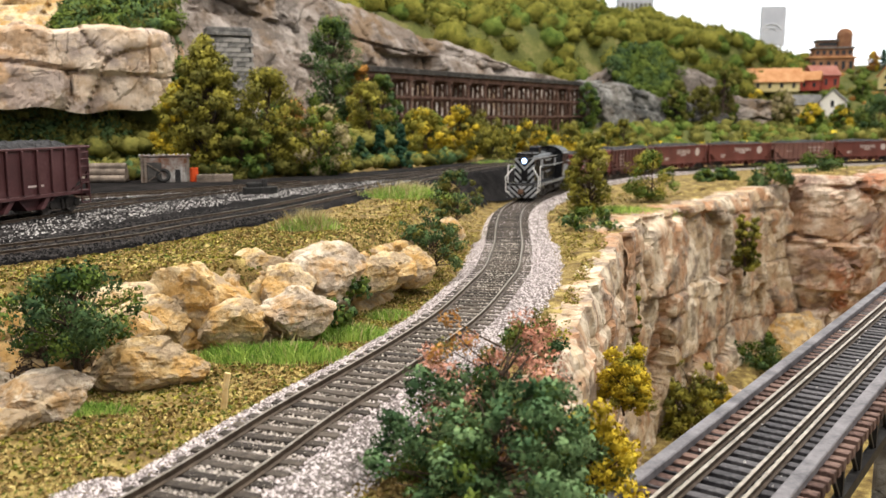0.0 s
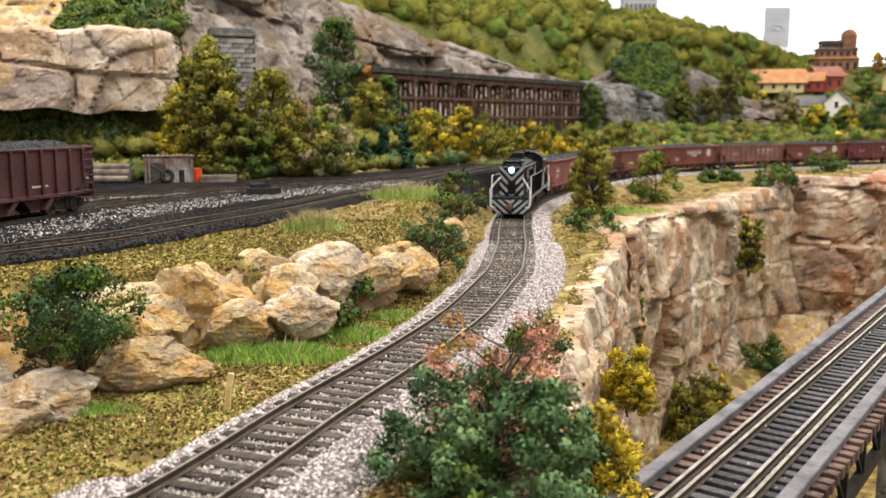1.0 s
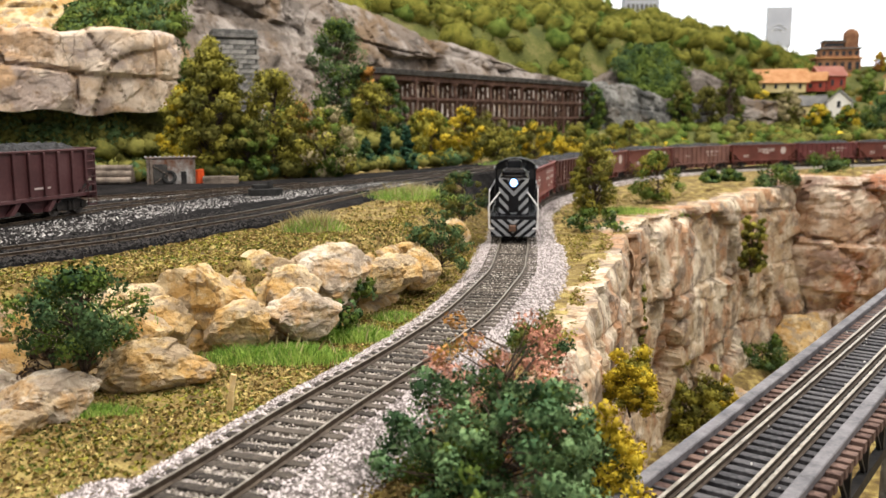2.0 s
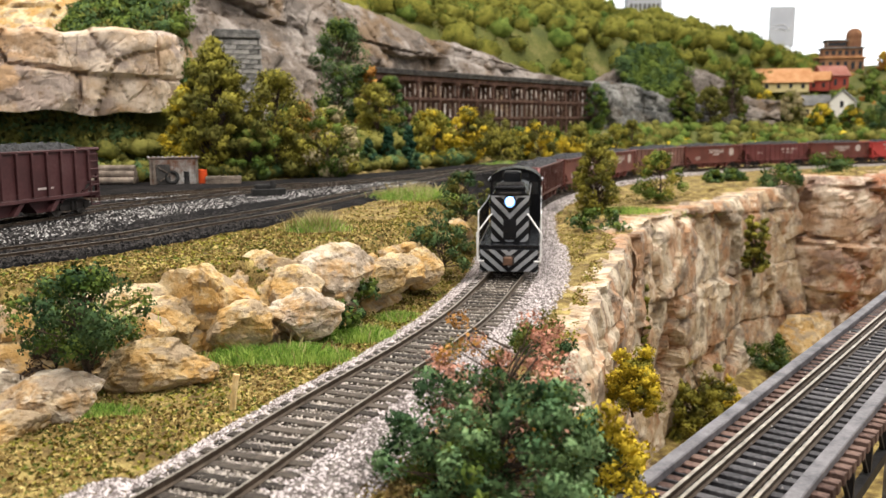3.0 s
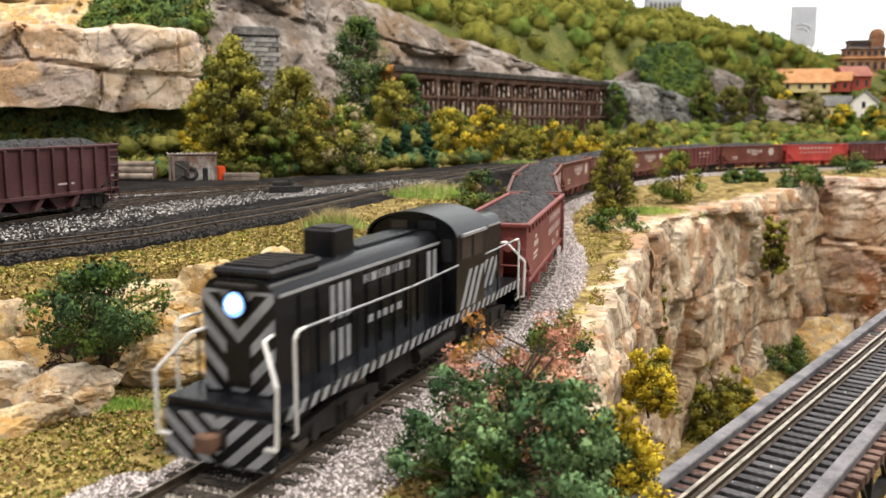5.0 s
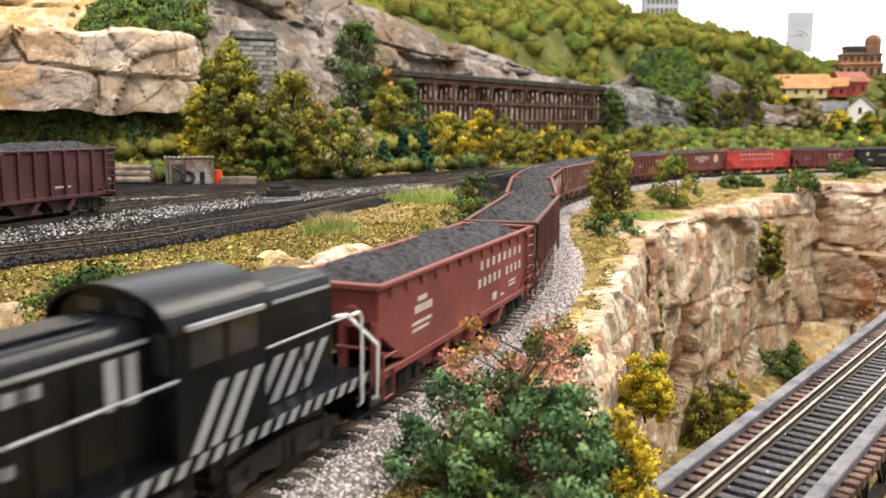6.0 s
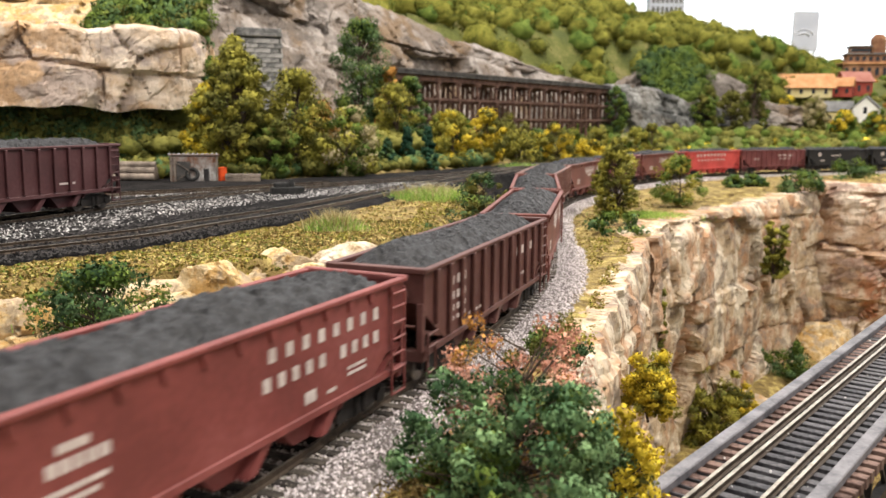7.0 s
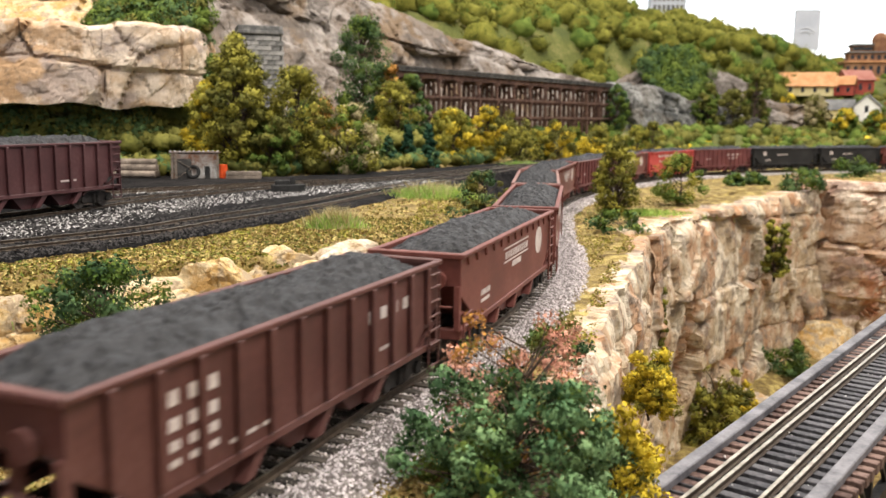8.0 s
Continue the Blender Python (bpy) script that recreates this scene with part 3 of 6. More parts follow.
rock_face("gorge_cliff", [(440, 1180), (430, 1090), (462, 1046), (520, 1070), (600, 1160), (760, 1280), (1000, 1400)], 6, -225, M_ROCK_RED, "rounded reddish bluff over the gorge", 24, (140, 140, 110), 4, 4, -0.12, cap=120, seed=4.0, turf=True, bed=64, level=0.8)
rock_face("cliff", [(-700, 690), (-500, 720), (-400, 745), (-320, 770), (-262, 792), (-248, 836), (-262, 920)], lambda u: 154, lambda u: 82, M_ROCK_PALE, "pale tan overhanging rock cliff above the yard", 15, (95, 95, 80), 2.4, 2.4, 0.0, cap=90, seed=5.0, over=-0.05, bed=46, level=1.1)
# added soil-coloured slope: closes the gap, stands in for shade under the overhang
rock_face("cliff", [(-720, 735), (-500, 760), (-400, 790), (-320, 815), (-270, 850), (-262, 940)], 100, 10, M_HILL, "added slope standing in for the shade under the overhanging cliff", 10, (60, 60, 40), 6, 6, 0.1, cap=40, seed=10.0)
rock_face("cliff", [(-700, 742), (-500, 772), (-400, 797), (-330, 822), (-288, 850), (-280, 930)], 225, 146, M_ROCK_TAN, "yellowish upper rock ledge", 14, (70, 70, 50), 4, 4, 1.3, cap=60, seed=6.0, bed=40)
rock_face("cliff", [(-560, 980), (-400, 1060), (-300, 1160), (-220, 1270), (-120, 1400), (20, 1580), (170, 1740), (330, 1900)], lambda u: 340 - 205 * max(0, u - 0.3) / 0.7, 60, M_ROCK_GREY, "grey brown mountain rock face behind the trestle", 34, (120, 120, 90), 4, 4, 0.5, cap=110, seed=7.0, bed=120)
rock_face("cliff", [(262, 1650), (340, 1690), (420, 1740), (520, 1810), (640, 1880)], lambda u: 142 - 96 * max(0, u - 0.3), 10, M_ROCK_DARK, "dark slate grey rock cut beside the line", 22, (80, 80, 70), 4, 4, 0.3, cap=60, seed=8.0, bed=50)
rock_face("bank_rock", [(-180, 236), (-128, 248), (-100, 286), (-85, 302), (-58, 320), (-40, 343), (-29, 370), (-11, 418), (-3, 450)], lambda u: 20 - 5 * u, -7, M_ROCK_TAN, "ochre rock and earth of the cut bank", 5, (24, 24, 18), 1.4, 1.2, 0.5, cap=22, seed=9.0, bed=13, level=0.6)


rock_face("cliff", [(320, 1860), (420, 1900), (500, 1945), (590, 1925), (700, 1890)], lambda u: 150 + 65 * math.sin(math.pi * min(1, u * 1.15)) - 40 * u, 60, M_ROCK_GREY, "pale grey rock spur on the mountainside", 16, (60, 60, 50), 5, 5, 0.35, cap=50, seed=11.0, bed=50)
rock_face("cliff", [(860, 2570), (1000, 2600), (1120, 2630), (1340, 2660)], 208, 130, M_ROCK_GREY, "grey rocky slope below the hill building", 16, (60, 60, 40), 7, 6, 0.9, cap=50, seed=12.0, bed=36)


def boulder(x, y, z, sx, sy, sz, rz, material, label, seed, cuts=14, amp=0.1, tilt=0.0):
    r = random.Random(seed)
    bm = bmnew()
    bmesh.ops.create_icosphere(bm, subdivisions=5, radius=1)
    planes = [(Vector((r.uniform(-1, 1), r.uniform(-1, 1), r.uniform(-0.5, 0.9))).normalized(), r.uniform(0.6, 0.85)) for _ in range(cuts)]
    for vv in bm.verts:
        p = vv.co.copy()
        for nrm, dd in planes:
            e = p.dot(nrm) - dd
            if e > 0:
                p -= nrm * e * 0.92
        q = p * 1.4 + Vector((seed * 3.7, 0, 0))
        st, cr = blocky(q * 10, 7, 7, 6)
        p *= 1 + amp * noise.fractal(q, 1.0, 2.0, 4) + 0.3 * amp * noise.fractal(q * 4.5, 0.8, 2.0, 3) + 0.95 * amp * st - 0.25 * amp * (1 - cr) ** 2
        s2, c2 = blocky(q * 10, 2.6, 2.6, 2.0)
        p *= 1 + 0.25 * amp * s2 - 0.16 * amp * (1 - c2)
        vv.co = (p.x * sx, p.y * sy, p.z * sz)
    ob = part("boulder", bm, material, smooth=False)
    ob.matrix_basis = pose(x * 0.001, y * 0.001, z * 0.001, tilt, tilt * 0.6, rz)
    return tagged(ob, label, "rock", "rocks of the bank")


for bx, by, bz, sx, sy, sz, rz, sd_, lab in (
        (-91, 312, 14, 17, 14, 17, 20, 11, "rounded tan boulder in the bank"),
        (-74, 303, 7, 12, 10, 11, -10, 12, "low tan boulder with a crevice"),
        (-75, 337, 15, 16, 12, 13, 15, 13, "weathered ochre boulder at the bank top"),
        (-52, 311, 8, 14, 11, 9, 5, 14, "flat topped pale boulder by the grass"),
        (-46, 350, 16, 17, 12, 13, 35, 15, "craggy whitish boulder set in soil"),
        (-60, 328, 12, 12, 11, 11, 0, 16, "small tan rock wedged between boulders"),
        (-92, 264, 2, 15, 10, 10, 15, 17, "smooth brown flat rock on the slope"),
        (-113, 237, 1, 13, 10, 9, -5, 18, "pale split rock at the lower bank"),
        (-127, 262, 4, 16, 13, 10, 10, 19, "tan rock ledge under the shrub"),
        (-119, 221, -5, 13, 9, 8, 30, 20, "low ochre rock at the lower bank"),
        (-104, 288, 6, 14, 11, 11, 50, 23, "tan boulder behind the shrub"),
        (-26, 378, 11, 14, 9, 9, 40, 21, "tan outcrop in the cut bank"),
        (-34, 366, 12, 13, 9, 9, 10, 24, "tan outcrop in the cut bank"),
        (-14, 402, 10, 12, 9, 10, 50, 22, "tan outcrop beside the shrub"),
        (2, 520, 10, 14, 10, 9, 70, 25, "tan outcrop under the upper shrub"),
        (-99, 300, 7, 12, 9, 10, 35, 41, "tan boulder sunk in the bank"),
        (-83, 322, 12, 12, 9, 11, 70, 42, "ochre rock wedged between boulders"),
        (-62, 343, 13, 12, 9, 9, 20, 43, "pale rock wedged between boulders"),
        (418, 1035, -205, 56, 46, 58, 20, 31, "large rounded boulder in the gorge"),
        (360, 960, -200, 34, 30, 28, 60, 27, "boulder on the gorge floor"),
        (268, 846, -196, 26, 18, 16, 20, 51, "pale tan boulder on the gorge floor"),
        (-132, 240, -1, 15, 11, 9, 12, 52, "pale split rock at the lower bank"),
        (-140, 228, -6, 14, 11, 8, 40, 53, "low ochre rock at the lower bank")):
    boulder(bx, by, bz - sz * 0.2, sx * 1.24, sy * 1.2, sz * 1.03, rz, M_ROCK_WHITE if "pale" in lab or "whitish" in lab else M_ROCK_TAN, lab, sd_)


# ---- plants ----
def leaves(centres, radii, per, size, seed, squash=0.8, shell=0.55):
    """Small bent leaf flakes in clumps round the given centres."""
    r = np.random.RandomState(seed)
    V, N = [], []
    for c, rad in zip(centres, radii):
        n = max(4, int(per * r.uniform(0.7, 1.3)))
        d = r.normal(size=(n, 3))
        d /= np.linalg.norm(d, axis=1)[:, None]
        rr = rad * (shell + (1 - shell) * r.rand(n)) * r.uniform(0.75, 1.15, n)
        P = np.asarray(c) + d * rr[:, None] * np.array([1, 1, squash])
        nn = d + 0.55 * r.normal(size=(n, 3))
        nn /= np.linalg.norm(nn, axis=1)[:, None]
        a = np.cross(nn, r.normal(size=(n, 3)))
        a /= np.linalg.norm(a, axis=1)[:, None]
        b = np.cross(nn, a)
        s = size * r.uniform(0.55, 1.3, (n, 1))
        soft = d * np.array([1, 1, 1 / squash]) + 0.4 * nn
        N.append(np.repeat(soft / np.linalg.norm(soft, axis=1)[:, None], 3, axis=0))
        V.append(np.stack([P - a * s * 1.25, P + a * s * 0.75 - b * s, P + a * s * 0.75 + b * s], 1))
    V = np.concatenate(V).reshape(-1, 3)
    F = np.arange(len(V)).reshape(-1, 3)
    return V, F, np.concatenate(N)


def leaf_mesh(name, vfn, material, parent=None):
    """Leaf flakes shaded as a soft clump."""
    ob = link_mesh(name, vfn[0], vfn[1], material, parent, True)
    ob.data.normals_split_custom_set_from_vertices(vfn[2].tolist())
    return ob


def limb(bm, a, b, r1, r2, bend, rnd):
    mid = (Vector(a) + Vector(b)) / 2 + Vector((rnd.uniform(-bend, bend), rnd.uniform(-bend, bend), rnd.uniform(-bend, bend) * 0.4))
    rod(bm, a, mid, r1, (r1 + r2) / 2, 6)
    rod(bm, mid, b, (r1 + r2) / 2, r2, 6)


def plant(name, x, y, z, h, w, kinds, label, seed, trunk=0.25, clumps=26, per=34, size=1.4, shape="round", bare=0.0, category="tree", group="", rad=0.2):
    """A trunk with limbs and a crown of clumps of leaf flakes."""
    rnd = random.Random(seed)
    root = empty(name, label, category, x, y, z, rnd.uniform(0, 360), group)
    bm = bmnew()
    top = Vector((rnd.uniform(-0.08, 0.08) * w, rnd.uniform(-0.08, 0.08) * w, h * (0.85 if shape != "bush" else 0.5)))
    limb(bm, (0, 0, -2), top, max(0.35, h * 0.022), max(0.15, h * 0.006), w * 0.05, rnd)
    cs, rs = [], []
    for i in range(clumps):
        t = (i + rnd.random()) / clumps
        if shape == "cone":
            zz = trunk + (1 - trunk) * t
            rr = (1 - t) * 0.5 + 0.05
        elif shape == "column":
            zz = trunk + (1 - trunk) * t
            rr = 0.5 * (math.sin(math.pi * min(1, t * 0.9 + 0.15)) ** 0.6)
        elif shape == "bush":
            zz = 0.1 + 0.75 * rnd.random()
            rr = 0.5 * math.sqrt(max(0.05, 1 - (zz - 0.2) ** 2 * 1.3))
        else:
            zz = trunk + (1 - trunk) * (0.5 - 0.5 * math.cos(math.pi * t))
            rr = 0.5 * math.sqrt(max(0.08, 1 - (2 * (zz - trunk) / (1 - trunk) - 0.9) ** 2))
        an = rnd.uniform(0, 6.283)
        q = rr * w * math.sqrt(rnd.uniform(0.15, 1.0))
        if shape == "bush":
            q *= 1 + 0.2 * math.sin(3 * an + seed) + 0.12 * math.sin(7 * an + 2 * seed)
            zz *= 1 + 0.2 * math.sin(2 * an + 1.7 * seed)
        c = (math.cos(an) * q, math.sin(an) * q, zz * h)
        rc = w * rad * rnd.uniform(0.6, 1.2) * (0.75 if shape == "cone" else 1)
        if i % 2 == 0 or bare > 0.3:
            base = (top.x * 0.5, top.y * 0.5, max(0.05 * h, zz * h - 0.22 * h - rnd.random() * 0.1 * h))
            limb(bm, base, c, max(0.2, h * 0.009), 0.12, w * 0.04, rnd)
        if rnd.random() >= bare:
            cs.append(c)
            rs.append(rc)
    part("trunk", bm, M_BARK, root)
    nk = len(kinds)
    for k, kind in enumerate(kinds):
        sel = [i for i in range(len(cs)) if i % nk == k]
        if sel:
            leaf_mesh("crown", leaves([cs[i] for i in sel], [rs[i] for i in sel], per, size, seed * 7 + k), LEAF[kind], root)
    return root


# ---- plants by the near track ----
NEAR = "shrubs by the near track"
SM = dict(category="shrub", group=NEAR)
plant("shrub", -106, 250, 0, 31, 40, ("dark", "dark", "green"), "dark green sparse shrub on bent stems beside rocks", 31, 0.36, 95, 90, 0.55, bare=0.05, rad=0.13, **SM)
plant("shrub", -118, 252, -2, 17, 22, ("twig", "twig", "dark"), "dead brown twigs under the shrub", 131, 0.0, 40, 60, 0.5, "bush", bare=0.2, rad=0.13, **SM)
plant("shrub", 12, 188, -10, 29, 50, ("bush", "bush", "dark", "bush", "green", "bush", "dark"), "dense mixed green bush beside the track", 32, 0.1, 230, 110, 0.52, "bush", bare=0.06, rad=0.075, **SM)
plant("shrub", 36, 203, -27, 37, 26, ("yellow", "yellow", "yellow", "olive"), "yellow autumn bush at the gorge edge", 33, 0.1, 80, 100, 0.5, "bush", rad=0.14, **SM)
plant("shrub", 14, 206, -6, 35, 38, ("pink", "rust", "pink", "olive", "pink"), "pinkish dry twiggy shrub behind the bush", 34, 0.1, 110, 80, 0.42, "bush", bare=0.2, rad=0.1, **SM)
plant("shrub", 30, 285, -5, 14, 22, ("dark", "green"), "small dark green shrub at the gorge rim", 35, 0.1, 34, 80, 0.6, "bush", rad=0.16, **SM)
plant("shrub", 68, 318, -33, 24, 18, ("yellow", "gold", "yellow"), "yellow bush clinging to the cliff", 36, 0.1, 90, 150, 0.45, "bush", rad=0.17, **SM)
plant("shrub", -5, 440, 0, 30, 38, ("dark", "olive", "dark"), "twiggy dark green shrub on the bank", 37, 0.2, 80, 54, 0.65, "bush", bare=0.2, rad=0.11, **SM)
plant("shrub", 8, 565, 8, 32, 32, ("dark", "olive"), "open dark green shrub at the bank top", 38, 0.25, 60, 60, 0.75, bare=0.1, rad=0.13, **SM)
plant("shrub", -37, 352, 4, 11, 16, ("dark", "green"), "low dark green bush between rocks", 39, 0.0, 22, 44, 0.8, "bush", rad=0.22, **SM)
plant("shrub", -42, 326, -2, 10, 18, ("dark", "green"), "low dark green bush between rocks", 40, 0.0, 22, 44, 0.8, "bush", rad=0.22, **SM)
plant("tree", 124, 755, -6, 66, 38, ("gold", "olive", "gold"), "tall olive green tree beside the track", 41, 0.06, 110, 90, 0.95, "column", rad=0.16)
plant("tree", 200, 850, -6, 46, 56, ("gold", "green"), "airy green tree on the grass shelf", 42, 0.15, 60, 80, 1.0, rad=0.14)
plant("shrub", 108, 640, -5, 14, 40, ("dark", "green"), "low green shrubs on the rim", 43, 0.0, 30, 36, 1.2, "bush", rad=0.14, category="shrub")
for i, (x, y, z, h, w, k) in enumerate(((392, 1045, -6, 26, 46, "dark"), (486, 1140, -6, 34, 50, "dark"), (331, 1120, -5, 14, 22, "dark"), (366, 1150, -5, 14, 26, "dark"))):
    plant("shrub", x, y, z, h, w, (k, "green"), "dark green shrub on the far rim of the gorge", 44 + i, 0.0, 34, 70, 1.3, "bush", category="shrub", rad=0.2)
for i, (x, y, z, h, w, k) in enumerate(((206, 722, -206, 76, 46, ("gold", "olive", "gold")), (342, 935, -222, 66, 56, ("green", "dark")), (136, 622, -100, 60, 15, ("gold", "olive")), (300, 862, -78, 64, 24, ("gold", "olive")), (47, 240, -50, 40, 26, ("yellow", "gold", "yellow")), (250, 792, -212, 46, 34, ("olive", "yellow")))):
    plant("shrub", x, y, z, h, w, k, "bush growing in the gorge against the cliff", 120 + i, 0.0, 70, 90, 0.85 if y < 400 else 1.2, "bush", category="shrub", rad=0.16)


def grass(x, y, z, rx, ry, n, h, seed, label, straw=0.15, rz=0.0):
    """A tuft of upright blades."""
    r = np.random.RandomState(seed)
    root = empty("grass_tuft", label, "grass", x, y, z, rz, "grass tufts")
    for mname, cnt, mt, hh in (("turf", int(2.6 * n * (1 - straw)), M_GRASS, h * 0.8), ("dry_turf", int(1.4 * n * straw), M_STRAW, h * 1.2)):
        if cnt < 2:
            continue
        q = r.normal(size=(cnt, 2)) * 0.45
        P = np.c_[q[:, 0] * rx, q[:, 1] * ry, np.zeros(cnt)]
        lean = r.normal(size=(cnt, 2)) * 0.38
        ht = hh * r.uniform(0.5, 1.15, cnt) * np.exp(-0.5 * (q ** 2).sum(1))
        top = P + np.c_[lean[:, 0] * ht, lean[:, 1] * ht, ht]
        an = r.uniform(0, 6.28, cnt)
        w = np.c_[np.cos(an), np.sin(an), np.zeros(cnt)] * 0.14
        mid = P * 0.45 + top * 0.55 - np.c_[lean[:, 0] * ht, lean[:, 1] * ht, 0 * ht] * 0.12
        V = np.stack([P - w - [0, 0, 2], P + w - [0, 0, 2], mid + w * 0.8, top, mid - w * 0.8], 1).reshape(-1, 3)
        F = np.arange(len(V)).reshape(-1, 5)
        link_mesh(mname, V, F, mt, root)


for gx, gy, rx, ry, n, h, st, lab in (
        (-134, 276, 22, 14, 900, 6, 0.1, "bright green grass patch behind the shrub"),
        (-64, 420, 14, 9, 1500, 10, 0.4, "pale green grass tuft with dry stalks"),
        (-24, 600, 30, 30, 3000, 10, 0.25, "bright green grass patch on the bank top"),
        (-54, 292, 20, 10, 1500, 7, 0.03, "green grass along the ballast edge"),
        (-70, 290, 12, 8, 800, 7, 0.03, "green grass along the ballast edge"),
        (-36, 322, 16, 9, 1500, 7, 0.05, "green grass along the ballast edge"),
        (-22, 356, 11, 9, 700, 5, 0.1, "green grass along the ballast edge"),
        (-82, 274, 6, 5, 420, 6, 0.1, "small yellow green grass tuft"),
        (-98, 236, 12, 6, 600, 4, 0.05, "green grass under the rocks"),
        (-118, 228, 9, 5, 400, 4, 0.05, "green grass under the rocks"),
        (150, 760, 40, 30, 1200, 7, 0.1, "green grass on the shelf by the track"),
        (60, 1000, 30, 22, 500, 8, 0.1, "green grass beside the yard end")):
    grass(gx, gy, zat(gx, gy) - 0.5, rx, ry, n, h, int(gx + gy) % 997, lab, st)


def y_far(y):
    return (y > 150) & (y < 640)


def flock(name, n, pick, size, kind, seed, label):
    """Ground foam: loose flakes lying on the turf."""
    r = np.random.RandomState(seed)
    xs, ys = pick(r, n)
    clump = np.array([noise.noise((x / 16, y / 16, seed)) for x, y in zip(xs, ys)])
    k = clump > r.uniform(-0.6, 0.5, n)
    xs, ys = xs[k], ys[k]
    z, sd, rd, td = ground_z(xs, ys)
    da, _ = YARD_A.signed(xs, ys)
    edge = (rd > 4) & (rd < 40) & (y_far(ys))
    z = np.where(edge & (z < -6.5), -4.2, z)
    k = (np.abs(sd + 4) > 24) & (rd > 5) & (td < 0) & (da < -24) & (z > -9)
    c = np.c_[xs, ys, z + 0.15][k]
    vfn = leaves(c, [0.6] * len(c), 4, size, seed, 0.5, 0.1)
    tagged(leaf_mesh(name, vfn, LEAF[kind] if kind in LEAF else kind), label, "turf", kind="stuff")


M_CRUMB = mat("brown_turf_crumbs", (0.19, 0.125, 0.04), (0.50, 0.40, 0.15), 0.95, scale=60, fine=500, bump=0, c3=(0.25, 0.165, 0.055), island=0.7)


def near_left(r, n):
    return r.uniform(-190, 0, n), r.uniform(150, 460, n)


def mid_zone(r, n):
    return r.uniform(-160, 260, n), r.uniform(380, 950, n)


def near_right(r, n):
    return r.uniform(-30, 110, n), r.uniform(150, 620, n)


flock("turf_flock", 42000, near_left, 0.6, M_CRUMB, 71, "brown and ochre ground foam on the slope")
flock("turf_flock", 18000, near_left, 0.5, "gold", 72, "golden ground foam on the slope")
flock("turf_flock", 16000, near_left, 0.5, "olive", 79, "olive ground foam on the slope")
flock("turf_flock", 15000, near_left, 0.42, "green", 73, "green ground foam on the slope")
flock("turf_flock", 20000, mid_zone, 0.7, M_CRUMB, 74, "brown and ochre ground foam on the bank")
flock("turf_flock", 8000, mid_zone, 0.7, "olive", 75, "olive ground foam on the bank")
flock("turf_flock", 16000, near_right, 0.5, M_CRUMB, 76, "brown and ochre ground foam by the rim")
flock("turf_flock", 20000, near_right, 0.5, "gold", 77, "olive ground foam by the rim")

M_STICK = mat("bare_wood", (0.66, 0.46, 0.20), (0.84, 0.68, 0.38), 0.7, scale=200)
bm = bmnew()
rod(bm, (0, 0, 0), (1.0, 0, 5), 1.0, 0.8)
rod(bm, (1.0, 0, 5), (1.8, 1, 8.5), 0.8, 0.95)
rod(bm, (0.9, 0, 4.6), (-0.4, 0, 6.2), 0.5, 0.3)
ob = part("wooden_twig", bm, M_STICK, smooth=False)
ob.matrix_basis = pose(-0.062, 0.240, -0.0055, 12, 0, 0) @ Matrix.Diagonal((1.0, 1.0, 1.25, 1))
tagged(ob, "pale broken twig standing in the turf", "twig")


